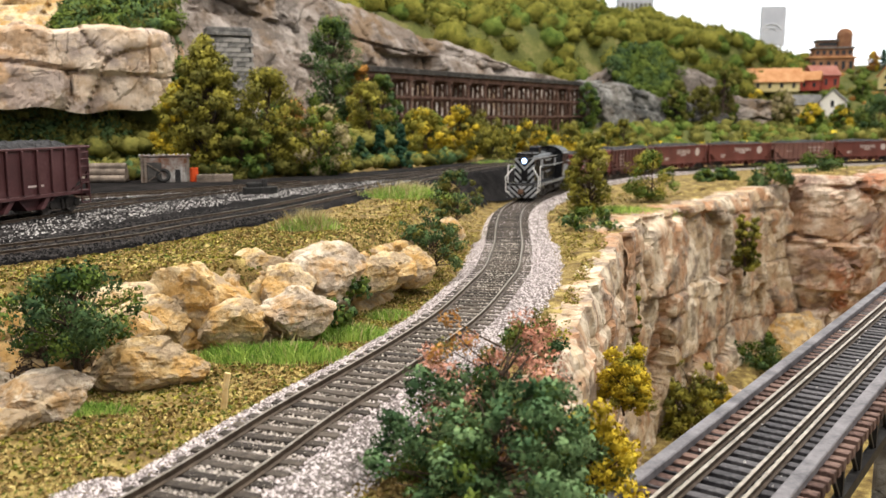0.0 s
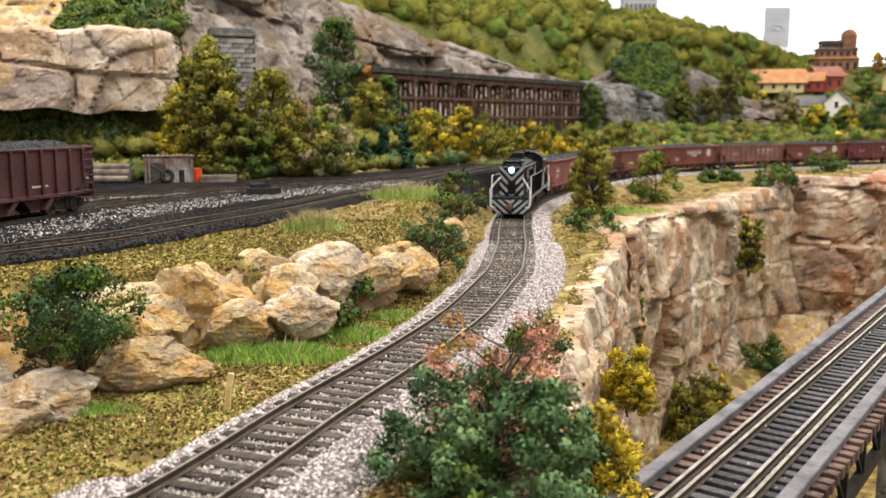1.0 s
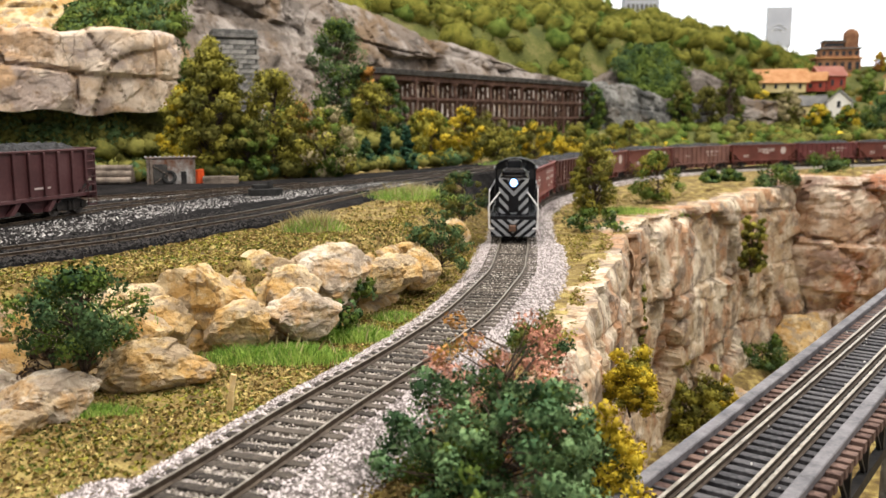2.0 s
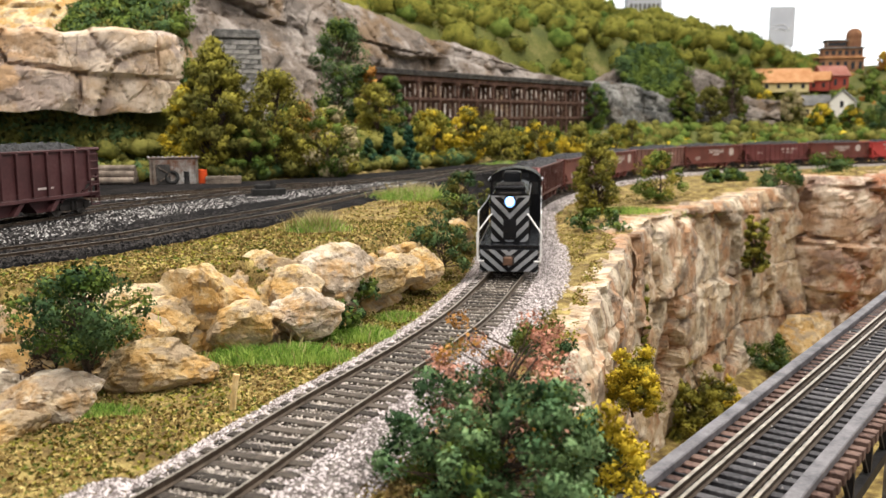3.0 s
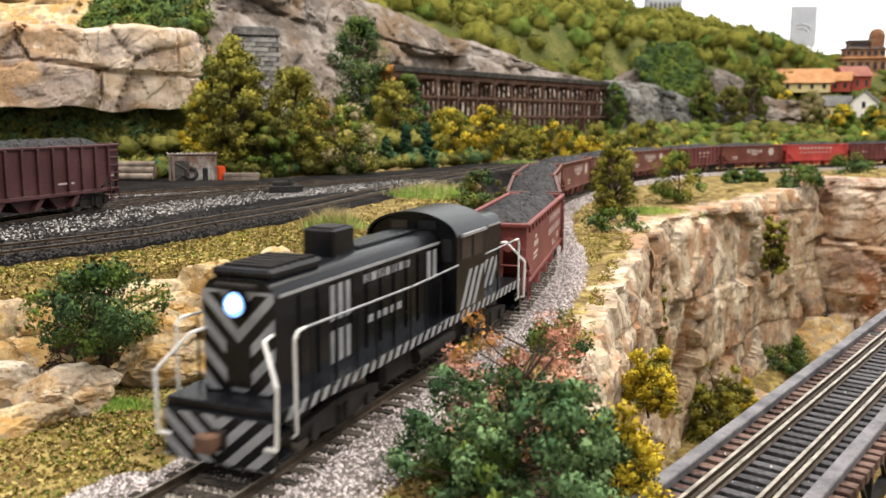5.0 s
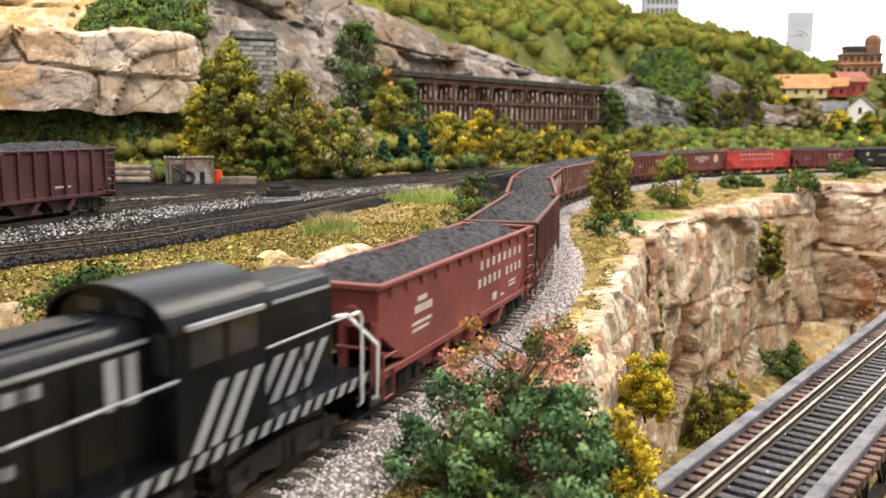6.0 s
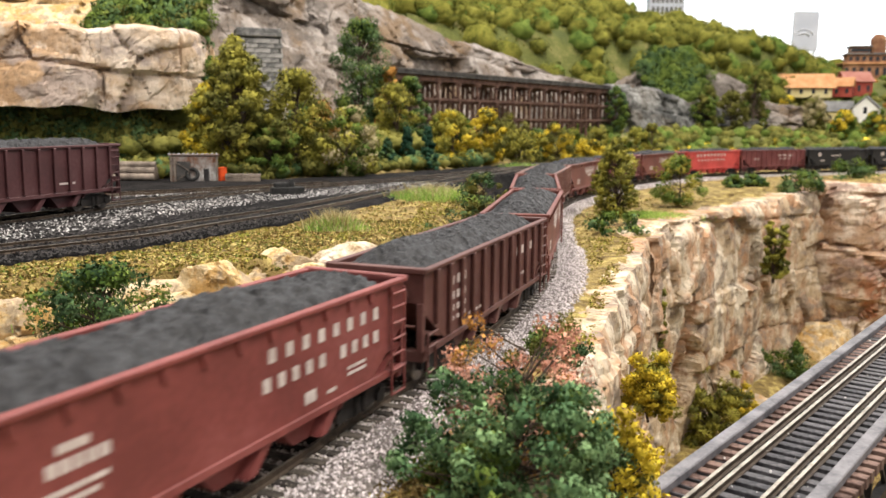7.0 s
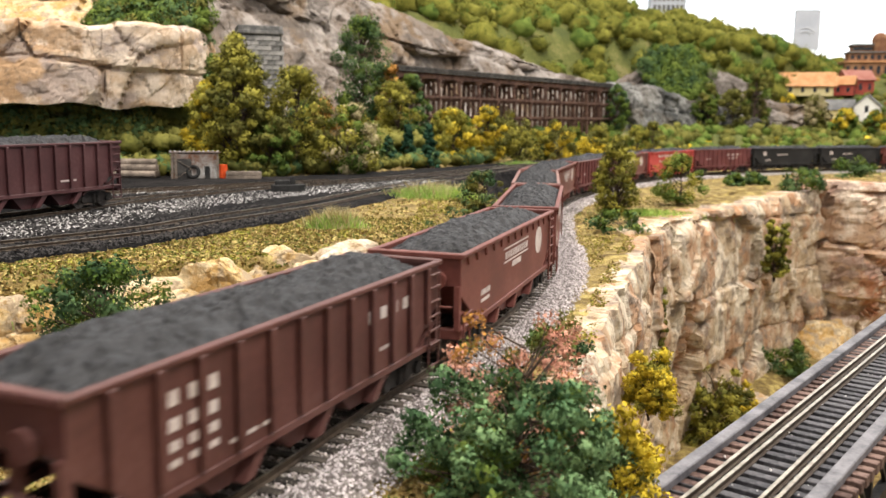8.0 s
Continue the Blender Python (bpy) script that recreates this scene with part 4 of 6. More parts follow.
# ---- girder bridge over the gorge ----
def bridge():
    root = empty("railway_bridge", "open deck railway bridge with timber ties and steel girders", "bridge")
    br = Line([(50.7 - 0.595 * 80, 181.8 - 0.803 * 80), (50.7, 181.8), (50.7 + 0.595 * 820, 181.8 + 0.803 * 820)])
    top = -11.0
    lay_rails(br, 0, 890, root, top, (-8.6, 8.6), head=0.5, foot=0.9)
    lay_rails(br, 0, 890, root, top - 0.2, (-5.4, 5.4), head=0.5, foot=0.8)
    me = tie_mesh(34, 2.9, 3.0)
    me2 = tie_mesh(5.6, 3.0, 3.1)
    me2.materials.append(M_TIE_RED)
    lay_ties(br, 2, 640, 5.5, root, me, M_TIE_BR, top - 2.1, 7, 0.6)
    s = 2.0
    r = random.Random(3)
    while s < 480:
        p, d = br.at(s), br.dir(s)
        for o in (12.4, -18.2):
            q = p - np.array([d[1] * -1, d[0]]) * -o
            e = new("tie_end", me2)
            e.parent = root
            e.matrix_basis = pose(q[0] * 0.001, q[1] * 0.001, (top - 1.95 + r.uniform(-0.2, 0.2)) * 0.001, 0, 0, math.degrees(math.atan2(d[1], d[0])))
        s += 5.5
    m = pose(50.7, 181.8, 0, 0, 0, math.degrees(math.atan2(0.803, 0.595)))
    stones("plaster_crumbs", along(br, 20, 480, 150, -14, 14, flat(top - 1.8), 12), 0.5, M_WHITE_BIT, "white plaster crumbs scattered on the bridge deck")
    for y in (16.5, -15.3):
        bm = bmnew()
        box(bm, -80, 815, y - 1.9, y + 1.9, top - 2.4, top + 0.2, 0.3, m)
        part("guard_timber", bm, M_GUARD, root)
    for y in (10.5, -10.5):
        bm = bmnew()
        box(bm, -80, 815, y - 1.6, y + 1.6, top - 8, top - 4.7, 0, m)
        box(bm, -80, 815, y - 1.6, y + 1.6, top - 36, top - 32, 0, m)
        part("girder", bm, M_BLACKSTEEL, root)
        for k in range(33):
            x = -70 + k * 26
            bm = bmnew()
            box(bm, x - 0.9, x + 0.9, y - 1.2, y + 1.2, top - 33, top - 7, 0, m)
            beam(bm, m @ Vector((x, y, top - 7)), m @ Vector((x + 26, y, top - 33)), 1.2)
            part("truss_post", bm, M_BLACKSTEEL, root)
    for k in range(33):
        x = -70 + k * 26
        bm = bmnew()
        beam(bm, m @ Vector((x, 8, top - 7)), m @ Vector((x + 13, -8, top - 7)), 1.2)
        part("cross_brace", bm, M_BLACKSTEEL, root)
    for x in (-70, 330, 660):
        bm = bmnew()
        box(bm, x - 9, x + 9, -15, 15, -225, top - 36, 1.5, m)
        part("pier", bm, M_ROCK_DARK, root)


bridge()


# ---- yard things ----
M_TIN = mat("rusty_tin", (0.17, 0.075, 0.04), (0.50, 0.49, 0.48), 0.6, metal=0.1, scale=75, fine=500, c3=(0.30, 0.27, 0.25))
M_OLDWOOD = mat("old_grey_wood", (0.10, 0.08, 0.065), (0.27, 0.22, 0.18), 0.9, scale=120, fine=900)
M_DARKWOOD = mat("dark_wood", (0.025, 0.024, 0.024), (0.08, 0.075, 0.07), 0.85, scale=120, fine=900)
M_ORANGE = mat("orange_paint", (0.75, 0.10, 0.02), (0.60, 0.075, 0.015), 0.5, scale=200)
M_RUBBER = mat("black_rubber", (0.012, 0.012, 0.012), (0.03, 0.03, 0.03), 0.8, scale=300)


def shed():
    root = empty("shed", "small rusty corrugated shed with a dark door", "shed", -225, 716, 24, 18)
    bm = bmnew()
    box(bm, -18, 18, -9, 9, -1, 20)
    part("wall", bm, M_TIN, root)
    for i in range(13):
        bm = bmnew()
        rod(bm, (-18 + i * 3, -9, -0.5), (-18 + i * 3, -9, 20), 0.6, seg=6)
        part("corrugation", bm, M_TIN, root)
    bm = bmnew()
    box(bm, -20, 20, -11.5, 11, 20, 21.2, 0.3, Matrix.Rotation(radians(-4), 4, "X"))
    part("roof", bm, M_TIN, root)
    tin = mat("pale_tin", (0.4, 0.39, 0.38), (0.62, 0.61, 0.6), 0.5, metal=0.2, scale=150)
    for k in range(11):
        bm2 = bmnew()
        box(bm2, -20 + k * 3.7, -18.6 + k * 3.7, -11.6, 11, 21.0, 21.9, 0.2, Matrix.Rotation(radians(-4), 4, "X"))
        part("batten", bm2, tin, root)
    bm = bmnew()
    box(bm, -14, -3, -10.4, -9.2, 0, 16, 0.2)
    d = part("door", bm, M_DARKWOOD, root, "dark plank door")
    bm = bmnew()
    beam(bm, (-14, -10.6, 1), (-3, -10.6, 8), 1.2, 0.4)
    beam(bm, (-3, -10.6, 8), (-14, -10.6, 15), 1.2, 0.4)
    part("door_brace", bm, M_OLDWOOD, d)
    for x in (-18, -15.2, 17.6):
        bm = bmnew()
        box(bm, x - 0.9, x + 0.9, -10.6, -9.0, -0.5, 20)
        part("post", bm, M_OLDWOOD, root)


shed()


def barrel(x, y, material, label, h=10.5, r=4.0):
    bm = bmnew()
    rod(bm, (0, 0, 0), (0, 0, h), r, r * 1.0, 18)
    for z in (h * 0.33, h * 0.66, h - 0.4, 0.4):
        rod(bm, (0, 0, z - 0.3), (0, 0, z + 0.3), r * 1.06, seg=18)
    ob = part("barrel", bm, material)
    ob.matrix_basis = pose(x * 0.001, y * 0.001, 0.024)
    tagged(ob, label, "barrel", "barrels by the shed")


barrel(-203, 718, M_ORANGE, "bright orange barrel beside the shed", 11, 3.8)
barrel(-214, 713, M_BLACKSTEEL, "black steel barrel beside the shed", 10, 3.6)
bm = bmnew()
ring = [[bm.verts.new(((4.4 + 1.4 * math.cos(q * 0.6283)) * math.cos(k * 0.2618), 1.4 * math.sin(q * 0.6283), (4.4 + 1.4 * math.cos(q * 0.6283)) * math.sin(k * 0.2618))) for q in range(10)] for k in range(24)]
for k in range(24):
    for q in range(10):
        bm.faces.new((ring[k][q], ring[k][(q + 1) % 10], ring[(k + 1) % 24][(q + 1) % 10], ring[(k + 1) % 24][q]))
ob = part("tyre", bm, M_RUBBER, smooth=True)
ob.matrix_basis = pose(-0.2235, 0.7055, 0.0296, -12, 0, 15)
tagged(ob, "black rubber tyre leaning on the shed", "tyre")

root = empty("log_stack", "stack of grey weathered logs by the yard", "logs", -272, 710, 24, 6)
for k, (ly, lz) in enumerate(((-6, 3), (0, 3), (6, 3), (-3, 8), (3, 8), (0, 12.4))):
    bm = bmnew()
    rod(bm, (-17, ly, lz), (17, ly, lz), 3.0, 2.8, 10)
    part("log", bm, M_OLDWOOD, root)
root = empty("timber_pile", "low pile of dark old timbers", "timber", -185, 716, 24, 12)
for k in range(7):
    bm = bmnew()
    box(bm, -14, 14, -6 + (k % 4) * 3.2, -3.2 + (k % 4) * 3.2, (k // 4) * 3.1, (k // 4) * 3.1 + 2.8, 0.2)
    part("timber", bm, M_DARKWOOD if k % 2 else M_OLDWOOD, root)
root = empty("switch_stand", "low black switch machine beside the yard track", "switch", -123, 592, 24.5, 25)
bm = bmnew()
box(bm, -11, 11, -4, 4, 0, 5, 0.5)
part("base", bm, M_RUBBER, root)
bm = bmnew()
rod(bm, (3, 0, 4.5), (3, 0, 10), 2.4, 1.8, 10)
box(bm, -9, 1, -2.5, 2.5, 4.8, 8, 0.5)
part("motor_housing", bm, M_RUBBER, root)
bm = bmnew()
beam(bm, (-8, 0, 2), (-16, 0, 1), 1.0)
part("lever", bm, M_RUBBER, root)


# ---- stone pier and timber trestle ----
M_ASHLAR = mat("grey_ashlar", (0.11, 0.11, 0.11), (0.36, 0.35, 0.34), 0.9, scale=60, fine=400, obj_rand=0.35)
M_MORTAR = mat("dark_mortar", (0.05, 0.05, 0.05), (0.11, 0.11, 0.105), 0.95, scale=100)


def stone_pier():
    root = empty("stone_pier", "tall grey stone block pier with a cap", "pier", -235, 985, 32, 20)
    bm = bmnew()
    box(bm, -22.6, 22.6, -16.6, 16.6, -10, 130)
    part("core", bm, M_MORTAR, root)
    bm = bmnew()
    box(bm, -25, 25, -19, 19, 130, 134, 0.6)
    box(bm, -24, 24, -18, 18, 134, 139, 0.6)
    part("cap", bm, M_ASHLAR, root)
    bm = bmnew()
    box(bm, -4.6, 4.6, -0.8, 0.8, -2.3, 2.3, 0.35)
    bmesh.ops.scale(bm, vec=(0.001,) * 3, verts=bm.verts)
    me = bpy.data.meshes.new("stone_block")
    bm.to_mesh(me)
    bm.free()
    me.materials.append(M_ASHLAR)
    r = random.Random(8)
    for row in range(15):
        z = 128 - 2.6 - row * 5.1
        for c in range(5):
            x = -18.2 + c * 9.1 + (2.2 if row % 2 else -2.2)
            o = new("stone_block", me)
            o.parent = root
            o.matrix_basis = pose(x * 0.001, (-16.8 - r.uniform(0, 0.5)) * 0.001, z * 0.001)
        for c in range(4):
            y = -12.5 + c * 9.1 + (2.0 if row % 2 else -1.2)
            if y < 17:
                o = new("stone_block", me)
                o.parent = root
                o.matrix_basis = pose((22.8 + r.uniform(0, 0.5)) * 0.001, y * 0.001, z * 0.001, 0, 0, 90)


stone_pier()


def trestle():
    a, b = Vector((-112, 1128, 0)), Vector((246, 1660, 0))
    root = empty("timber_trestle", "long dark brown timber trestle against the mountain", "trestle", a.x, a.y, 0, math.degrees(math.atan2(b.y - a.y, b.x - a.x)))
    L = (b - a).length
    top = 137.0
    bm = bmnew()
    box(bm, 0, L, -14, 14, top - 4, top, 0.4)
    part("deck", bm, M_DARKWOOD, root)
    for y in (-13, 13):
        bm = bmnew()
        box(bm, 0, L, y - 1.5, y + 1.5, top, top + 3, 0.4)
        part("guard_timber", bm, M_DARKWOOD, root)
    for y in (-8, 8):
        bm = bmnew()
        box(bm, 0, L, y - 2.4, y + 2.4, top - 11, top - 4, 0)
        part("stringer", bm, M_TRESTLE, root)
    n = 13
    for k in range(n + 1):
        x = 4 + (L - 8) * k / n
        for y, sp in ((-12, -5), (-4, -1.5), (4, 1.5), (12, 5)):
            bm = bmnew()
            beam(bm, (x, y, top - 11), (x, y + sp, 30), 3.6)
            part("post", bm, M_TRESTLE, root)
        for z in (top - 13, top - 38, top - 64):
            bm = bmnew()
            box(bm, x - 2, x + 2, -17, 17, z - 2, z + 2)
            part("cap_beam", bm, M_TRESTLE, root)
        bm = bmnew()
        beam(bm, (x + 2.4, -14, top - 38), (x + 2.4, 12, top - 13), 1.6, 2.4)
        part("sway_brace", bm, M_TRESTLE, root)
    for z, y in ((top - 38, -14.5), (top - 64, -16.5), (top - 38, 14.5)):
        bm = bmnew()
        box(bm, 0, L, y - 1.6, y + 1.6, z + 2, z + 5)
        part("girt", bm, M_TRESTLE, root)


trestle()


# ---- hillside woods ----
def lumps(centres, radii, seed):
    """Uneven foam clumps, one joined mesh."""
    bm = bmesh.new()
    bmesh.ops.create_icosphere(bm, subdivisions=2, radius=1)
    bm.verts.index_update()
    unit = np.array([v.co[:] for v in bm.verts])
    tri = np.array([[v.index for v in q.verts] for q in bm.faces])
    bm.free()
    shapes = []
    for k in range(12):
        a = np.array([0.5 * noise.fractal(Vector(u) * 2.2 + Vector((k * 7.1, seed, 0)), 0.9, 2.0, 4) for u in unit])
        shapes.append(unit * (0.72 + a)[:, None] * np.array([1, 1, 0.85]))
    r = random.Random(seed)
    V = np.concatenate([shapes[r.randrange(12)] * rad + np.array(c) for c, rad in zip(centres, radii)])
    F = np.concatenate([tri + k * len(unit) for k in range(len(centres))])
    return V, F


def woods(name, n, zone, kind, seed, rad, per, size, label, lift=0.0, keep=None):
    r = random.Random(seed)
    xs, ys = [], []
    while len(xs) < n:
        x, y = zone(r)
        if keep and not keep(x, y):
            continue
        xs.append(x)
        ys.append(y)
    z = terrain(np.array(xs), np.array(ys))[0]
    cs = [(xs[i], ys[i], z[i] + lift + rad * 0.3 * r.random()) for i in range(n)]
    rs = [rad * r.uniform(0.6, 1.4) for _ in range(n)]
    ob = leaf_mesh(name, leaves(cs, rs, int(per * 0.8), size * 0.62, seed, 0.85, 0.8), LEAF[kind])
    tagged(link_mesh("foam_clumps", *lumps(cs, rs, seed), LEAF[kind], None, True), label, "foliage", kind="stuff")
    return tagged(ob, label, "foliage", kind="stuff")


def band(line, s0, s1, lo, hi):
    def zone(r):
        s, o = r.uniform(s0, s1), r.uniform(lo, hi)
        p, d = line.at(s), line.dir(s)
        return p[0] - d[1] * o, p[1] + d[0] * o
    return zone


def village(r):
    a, y = r.uniform(0.34, 0.62), r.uniform(2050, 2700)
    return a * y, y


def on_hill(x, y):
    return x / y < 0.40


def ray_zone(a0, a1, y0, y1):
    def zone(r):
        y = r.uniform(y0, y1)
        return r.uniform(a0, a1) * y, y
    return zone


def off_ivy(x, y):
    return x / y < 0.40 and not (0.185 < x / y < 0.275 and y < 2060)


woods("hillside_foliage", 900, band(CREST, 1300, 3700, 95, 850), "hill", 51, 36, 260, 4.2, "rounded yellow green foliage covering the mountainside", 4, off_ivy)
woods("hillside_foliage", 420, band(CREST, 1300, 3700, 95, 800), "green", 52, 30, 190, 4.0, "rounded green foliage covering the mountainside", 2, off_ivy)
woods("hillside_foliage", 110, ray_zone(0.12, 0.21, 1780, 1960), "pale", 55, 20, 140, 3.5, "pale dry brush at the foot of the mountainside", 2, on_hill)


def face_bushes(a, b, z0, z1, lean, n, kind, seed, rad, label):
    """Bushes clinging to a leaning slope that runs from a to b in plan."""
    r = random.Random(seed)
    cs = []
    for _ in range(n):
        u, w = r.random(), r.random()
        if abs(2 * u - 1) ** 1.6 + abs(2 * w - 1) ** 1.6 > r.uniform(0.75, 1.15):
            continue
        cs.append((a[0] + (b[0] - a[0]) * u, a[1] + (b[1] - a[1]) * u + lean * w * (z1 - z0), z0 + (z1 - z0) * w))
    rs = [rad * r.uniform(0.6, 1.4) for _ in cs]
    tagged(leaf_mesh("hillside_foliage", leaves(cs, rs, 150, rad * 0.14, seed, 0.85, 0.7), LEAF[kind]), label, "foliage", kind="stuff")


face_bushes((345, 1850), (500, 1930), 125, 235, 0.6, 150, "dark", 56, 15, "dark green ivy slope on the mountainside")
face_bushes((360, 1850), (520, 1935), 120, 225, 0.6, 170, "green", 69, 14, "green ivy slope on the mountainside")
face_bushes((-500, 742), (-285, 806), 36, 96, 0.3, 260, "olive", 70, 9, "thick olive foliage under the overhanging cliff")
face_bushes((-500, 742), (-285, 806), 36, 96, 0.3, 200, "dark", 78, 9, "thick dark foliage under the overhanging cliff")
face_bushes((380, 1820), (470, 1860), 95, 135, 0.6, 40, "green", 67, 14, "bright green bushes below the ivy")


def ledge_bushes(r):
    x = r.uniform(-352, -262)
    return x, 822 + 0.33 * (x + 330) + r.uniform(0, 95) * (1.0 if x > -330 else 0.6)


def ledge_height(x, y):
    return 148 + max(0.0, y - 822 - 0.33 * (x + 330)) * 0.74


def slope_woods(n, kind, seed, rad, per, size, label):
    r = random.Random(seed)
    cs = [ledge_bushes(r) for _ in range(n)] + [(r.uniform(-268, -246), r.uniform(838, 870)) for _ in range(n // 5)]
    cs = [(x, y, ledge_height(x, y) + 3 if i < n else r.uniform(98, 170)) for i, (x, y) in enumerate(cs)]
    rs = [rad * r.uniform(0.6, 1.3) for _ in cs]
    tagged(leaf_mesh("cliff_top_foliage", leaves(cs, rs, per, size, seed, 0.85, 0.7), LEAF[kind]), label, "foliage", kind="stuff")


slope_woods(80, "green", 57, 11, 150, 1.4, "green bushes over the pale cliff")
slope_woods(60, "dark", 58, 11, 150, 1.4, "dark green bushes over the pale cliff")
slope_woods(30, "olive", 68, 9, 150, 1.4, "olive bushes over the pale cliff")
woods("hedge_foliage", 900, band(TREELINE, 500, 1400, 4, 75), "olive", 53, 8.5, 60, 1.5, "thick dark green foliage below the cliff", 6)
woods("hedge_foliage", 700, band(TREELINE, 500, 1400, 4, 75), "dark", 54, 8.5, 60, 1.5, "thick dark green foliage below the cliff", 6)
woods("hedge_foliage", 600, band(TREELINE, 700, 1300, 40, 110), "olive", 59, 9, 60, 1.5, "thick dark green foliage below the cliff", 20)
woods("valley_foliage", 420, band(TREELINE, 1900, 3600, 10, 260), "olive", 61, 15, 110, 2.6, "olive bushes on the village slope", 3)
woods("valley_foliage", 260, band(TREELINE, 1900, 3600, 10, 260), "green", 62, 15, 110, 2.6, "green bushes on the village slope", 3)
woods("valley_foliage", 45, band(TREELINE, 1300, 3000, 10, 120), "yellow", 63, 13, 110, 2.2, "yellow bushes behind the line", 3)

woods("village_foliage", 120, village, "green", 64, 13, 90, 3.0, "green bushes between the village houses", 2)
woods("village_foliage", 120, village, "olive", 65, 13, 90, 3.0, "olive bushes between the village houses", 2)
woods("village_foliage", 60, village, "rust", 66, 12, 90, 3.0, "rusty bushes between the village houses", 2)


def tree_at(px, y, h, w, kinds, label, seed, shape="round", clumps=60, z=None, size=2.2, rad=0.16):
    x = px
    zz = zat(x, y) - 3 if z is None else z
    plant("tree", x, y, zz, h, w, kinds, label, seed, 0.1, clumps, 140, size * 0.52, shape, group="woods behind the yard", rad=rad)


tree_at(-206, 777, 122, 66, ("gold", "gold", "olive", "gold"), "tall yellow green tree before the stone pier", 201, "column", 230, rad=0.13)
tree_at(-232, 774, 84, 40, ("yellow", "gold", "yellow"), "yellow tree below the pale cliff", 202, "column", 80)
tree_at(-156, 792, 90, 62, ("gold", "olive", "gold"), "olive green tree behind the yard", 203, "round", 80)
tree_at(-175, 767, 52, 44, ("green", "olive"), "rounded green tree behind the shed", 204, "bush", 70)
tree_at(-110, 800, 62, 54, ("green", "gold", "pale"), "pale green tree with a light trunk", 205, "round", 70)
tree_at(-130, 812, 40, 34, ("rust", "olive"), "rust tinted tree behind the yard", 206, "bush", 50)
tree_at(-128, 1050, 122, 74, ("dark", "dark", "dark", "green"), "large dark green tree at the trestle end", 207, "round", 110, z=62)
tree_at(-84, 990, 84, 54, ("gold", "olive", "gold"), "yellow olive tree before the trestle", 208, "round", 80)
tree_at(-95, 1040, 90, 34, ("rust", "olive"), "orange tinted tree at the trestle end", 209, "round", 60)
tree_at(-66, 930, 44, 22, ("bluegreen", "bluegreen"), "small dark conifer behind the yard", 210, "cone", 60)
tree_at(-44, 925, 48, 24, ("bluegreen", "bluegreen"), "small dark conifer behind the yard", 211, "cone", 60)
tree_at(-82, 880, 34, 22, ("bluegreen", "dark"), "small dark conifer behind the yard", 212, "cone", 50)
tree_at(-20, 990, 62, 54, ("gold", "yellow", "gold"), "yellow tree before the trestle", 213, "round", 70)
tree_at(20, 1060, 64, 46, ("yellow", "yellow", "olive"), "bright yellow tree before the trestle", 214, "round", 70)
tree_at(60, 1130, 56, 60, ("olive", "gold"), "olive tree before the trestle", 215, "bush", 60)
tree_at(120, 1240, 56, 56, ("yellow", "olive"), "yellow bush before the trestle", 216, "bush", 60)
tree_at(175, 1300, 46, 56, ("yellow", "yellow", "olive"), "low bright yellow bush behind the line", 217, "bush", 60)
tree_at(-74, 1110, 78, 46, ("green", "dark"), "green tree beside the trestle", 218, "round", 60, size=2.4)
tree_at(265, 1640, 86, 50, ("dark", "green"), "dark ivy bush at the trestle end", 219, "column", 60)
rt = random.Random(60)
pal = [("green", "gold"), ("gold", "olive"), ("gold",), ("dark", "green"), ("olive", "rust"), ("green",)]
for i in range(16):
    s = rt.uniform(1050, 1900)
    o = rt.uniform(20, 110)
    p, d = TREELINE.at(s), TREELINE.dir(s)
    x, y = p[0] - d[1] * o, p[1] + d[0] * o
    plant("tree", x, y, zat(x, y) - 3, rt.uniform(34, 60), rt.uniform(34, 50), rt.choice(pal), "autumn tree in the woods behind the yard", 100 + i, 0.1, 60, 130, 0.95, rt.choice(["round", "bush", "column"]), group="woods behind the yard", rad=0.18)
for i, (px, y, h, w, kk) in enumerate(((1195, 1790, 95, 60, ("olive", "green")), (1235, 1840, 80, 66, ("olive",)), (1275, 1900, 130, 60, ("olive", "green")), (1330, 1950, 78, 56, ("olive", "yellow")), (1375, 1930, 80, 76, ("olive", "pale")), (1430, 1880, 52, 50, ("green", "yellow")), (1480, 1870, 60, 50, ("yellow", "olive", "green")), (1545, 1850, 78, 90, ("dark", "dark", "green")), (1305, 2050, 66, 50, ("yellow", "olive")), (1250, 2200, 130, 70, ("olive", "green")), (1290, 2300, 120, 60, ("olive", "hill")))):
    x = (px - 784) / 1560 * y
    plant("tree", x, y, zat(x, y) - 4, h, w, kk, "tree on the slope below the village", 240 + i, 0.08, 60, 120, 1.8, "round" if i % 2 else "column", group="trees of the village slope", rad=0.17)
for i, (px, y, h, w, kk, shp) in enumerate(((1530, 2690, 60, 34, ("yellow", "rust"), "column"), (1548, 2700, 60, 30, ("bluegreen",), "cone"), (1560, 2640, 66, 34, ("bluegreen",), "cone"), (1400, 2500, 40, 40, ("green", "olive"), "bush"), (1515, 2350, 50, 44, ("green",), "round"), (1345, 2300, 44, 50, ("rust", "olive"), "bush"), (1390, 2260, 44, 50, ("olive", "green"), "round"))):
    x = (px - 784) / 1560 * y
    plant("tree", x, y, zat(x, y) - 4, h, w, kk, "tree between the village houses", 270 + i, 0.08, 50, 120, 1.6, shp, group="trees of the village slope", rad=0.18)


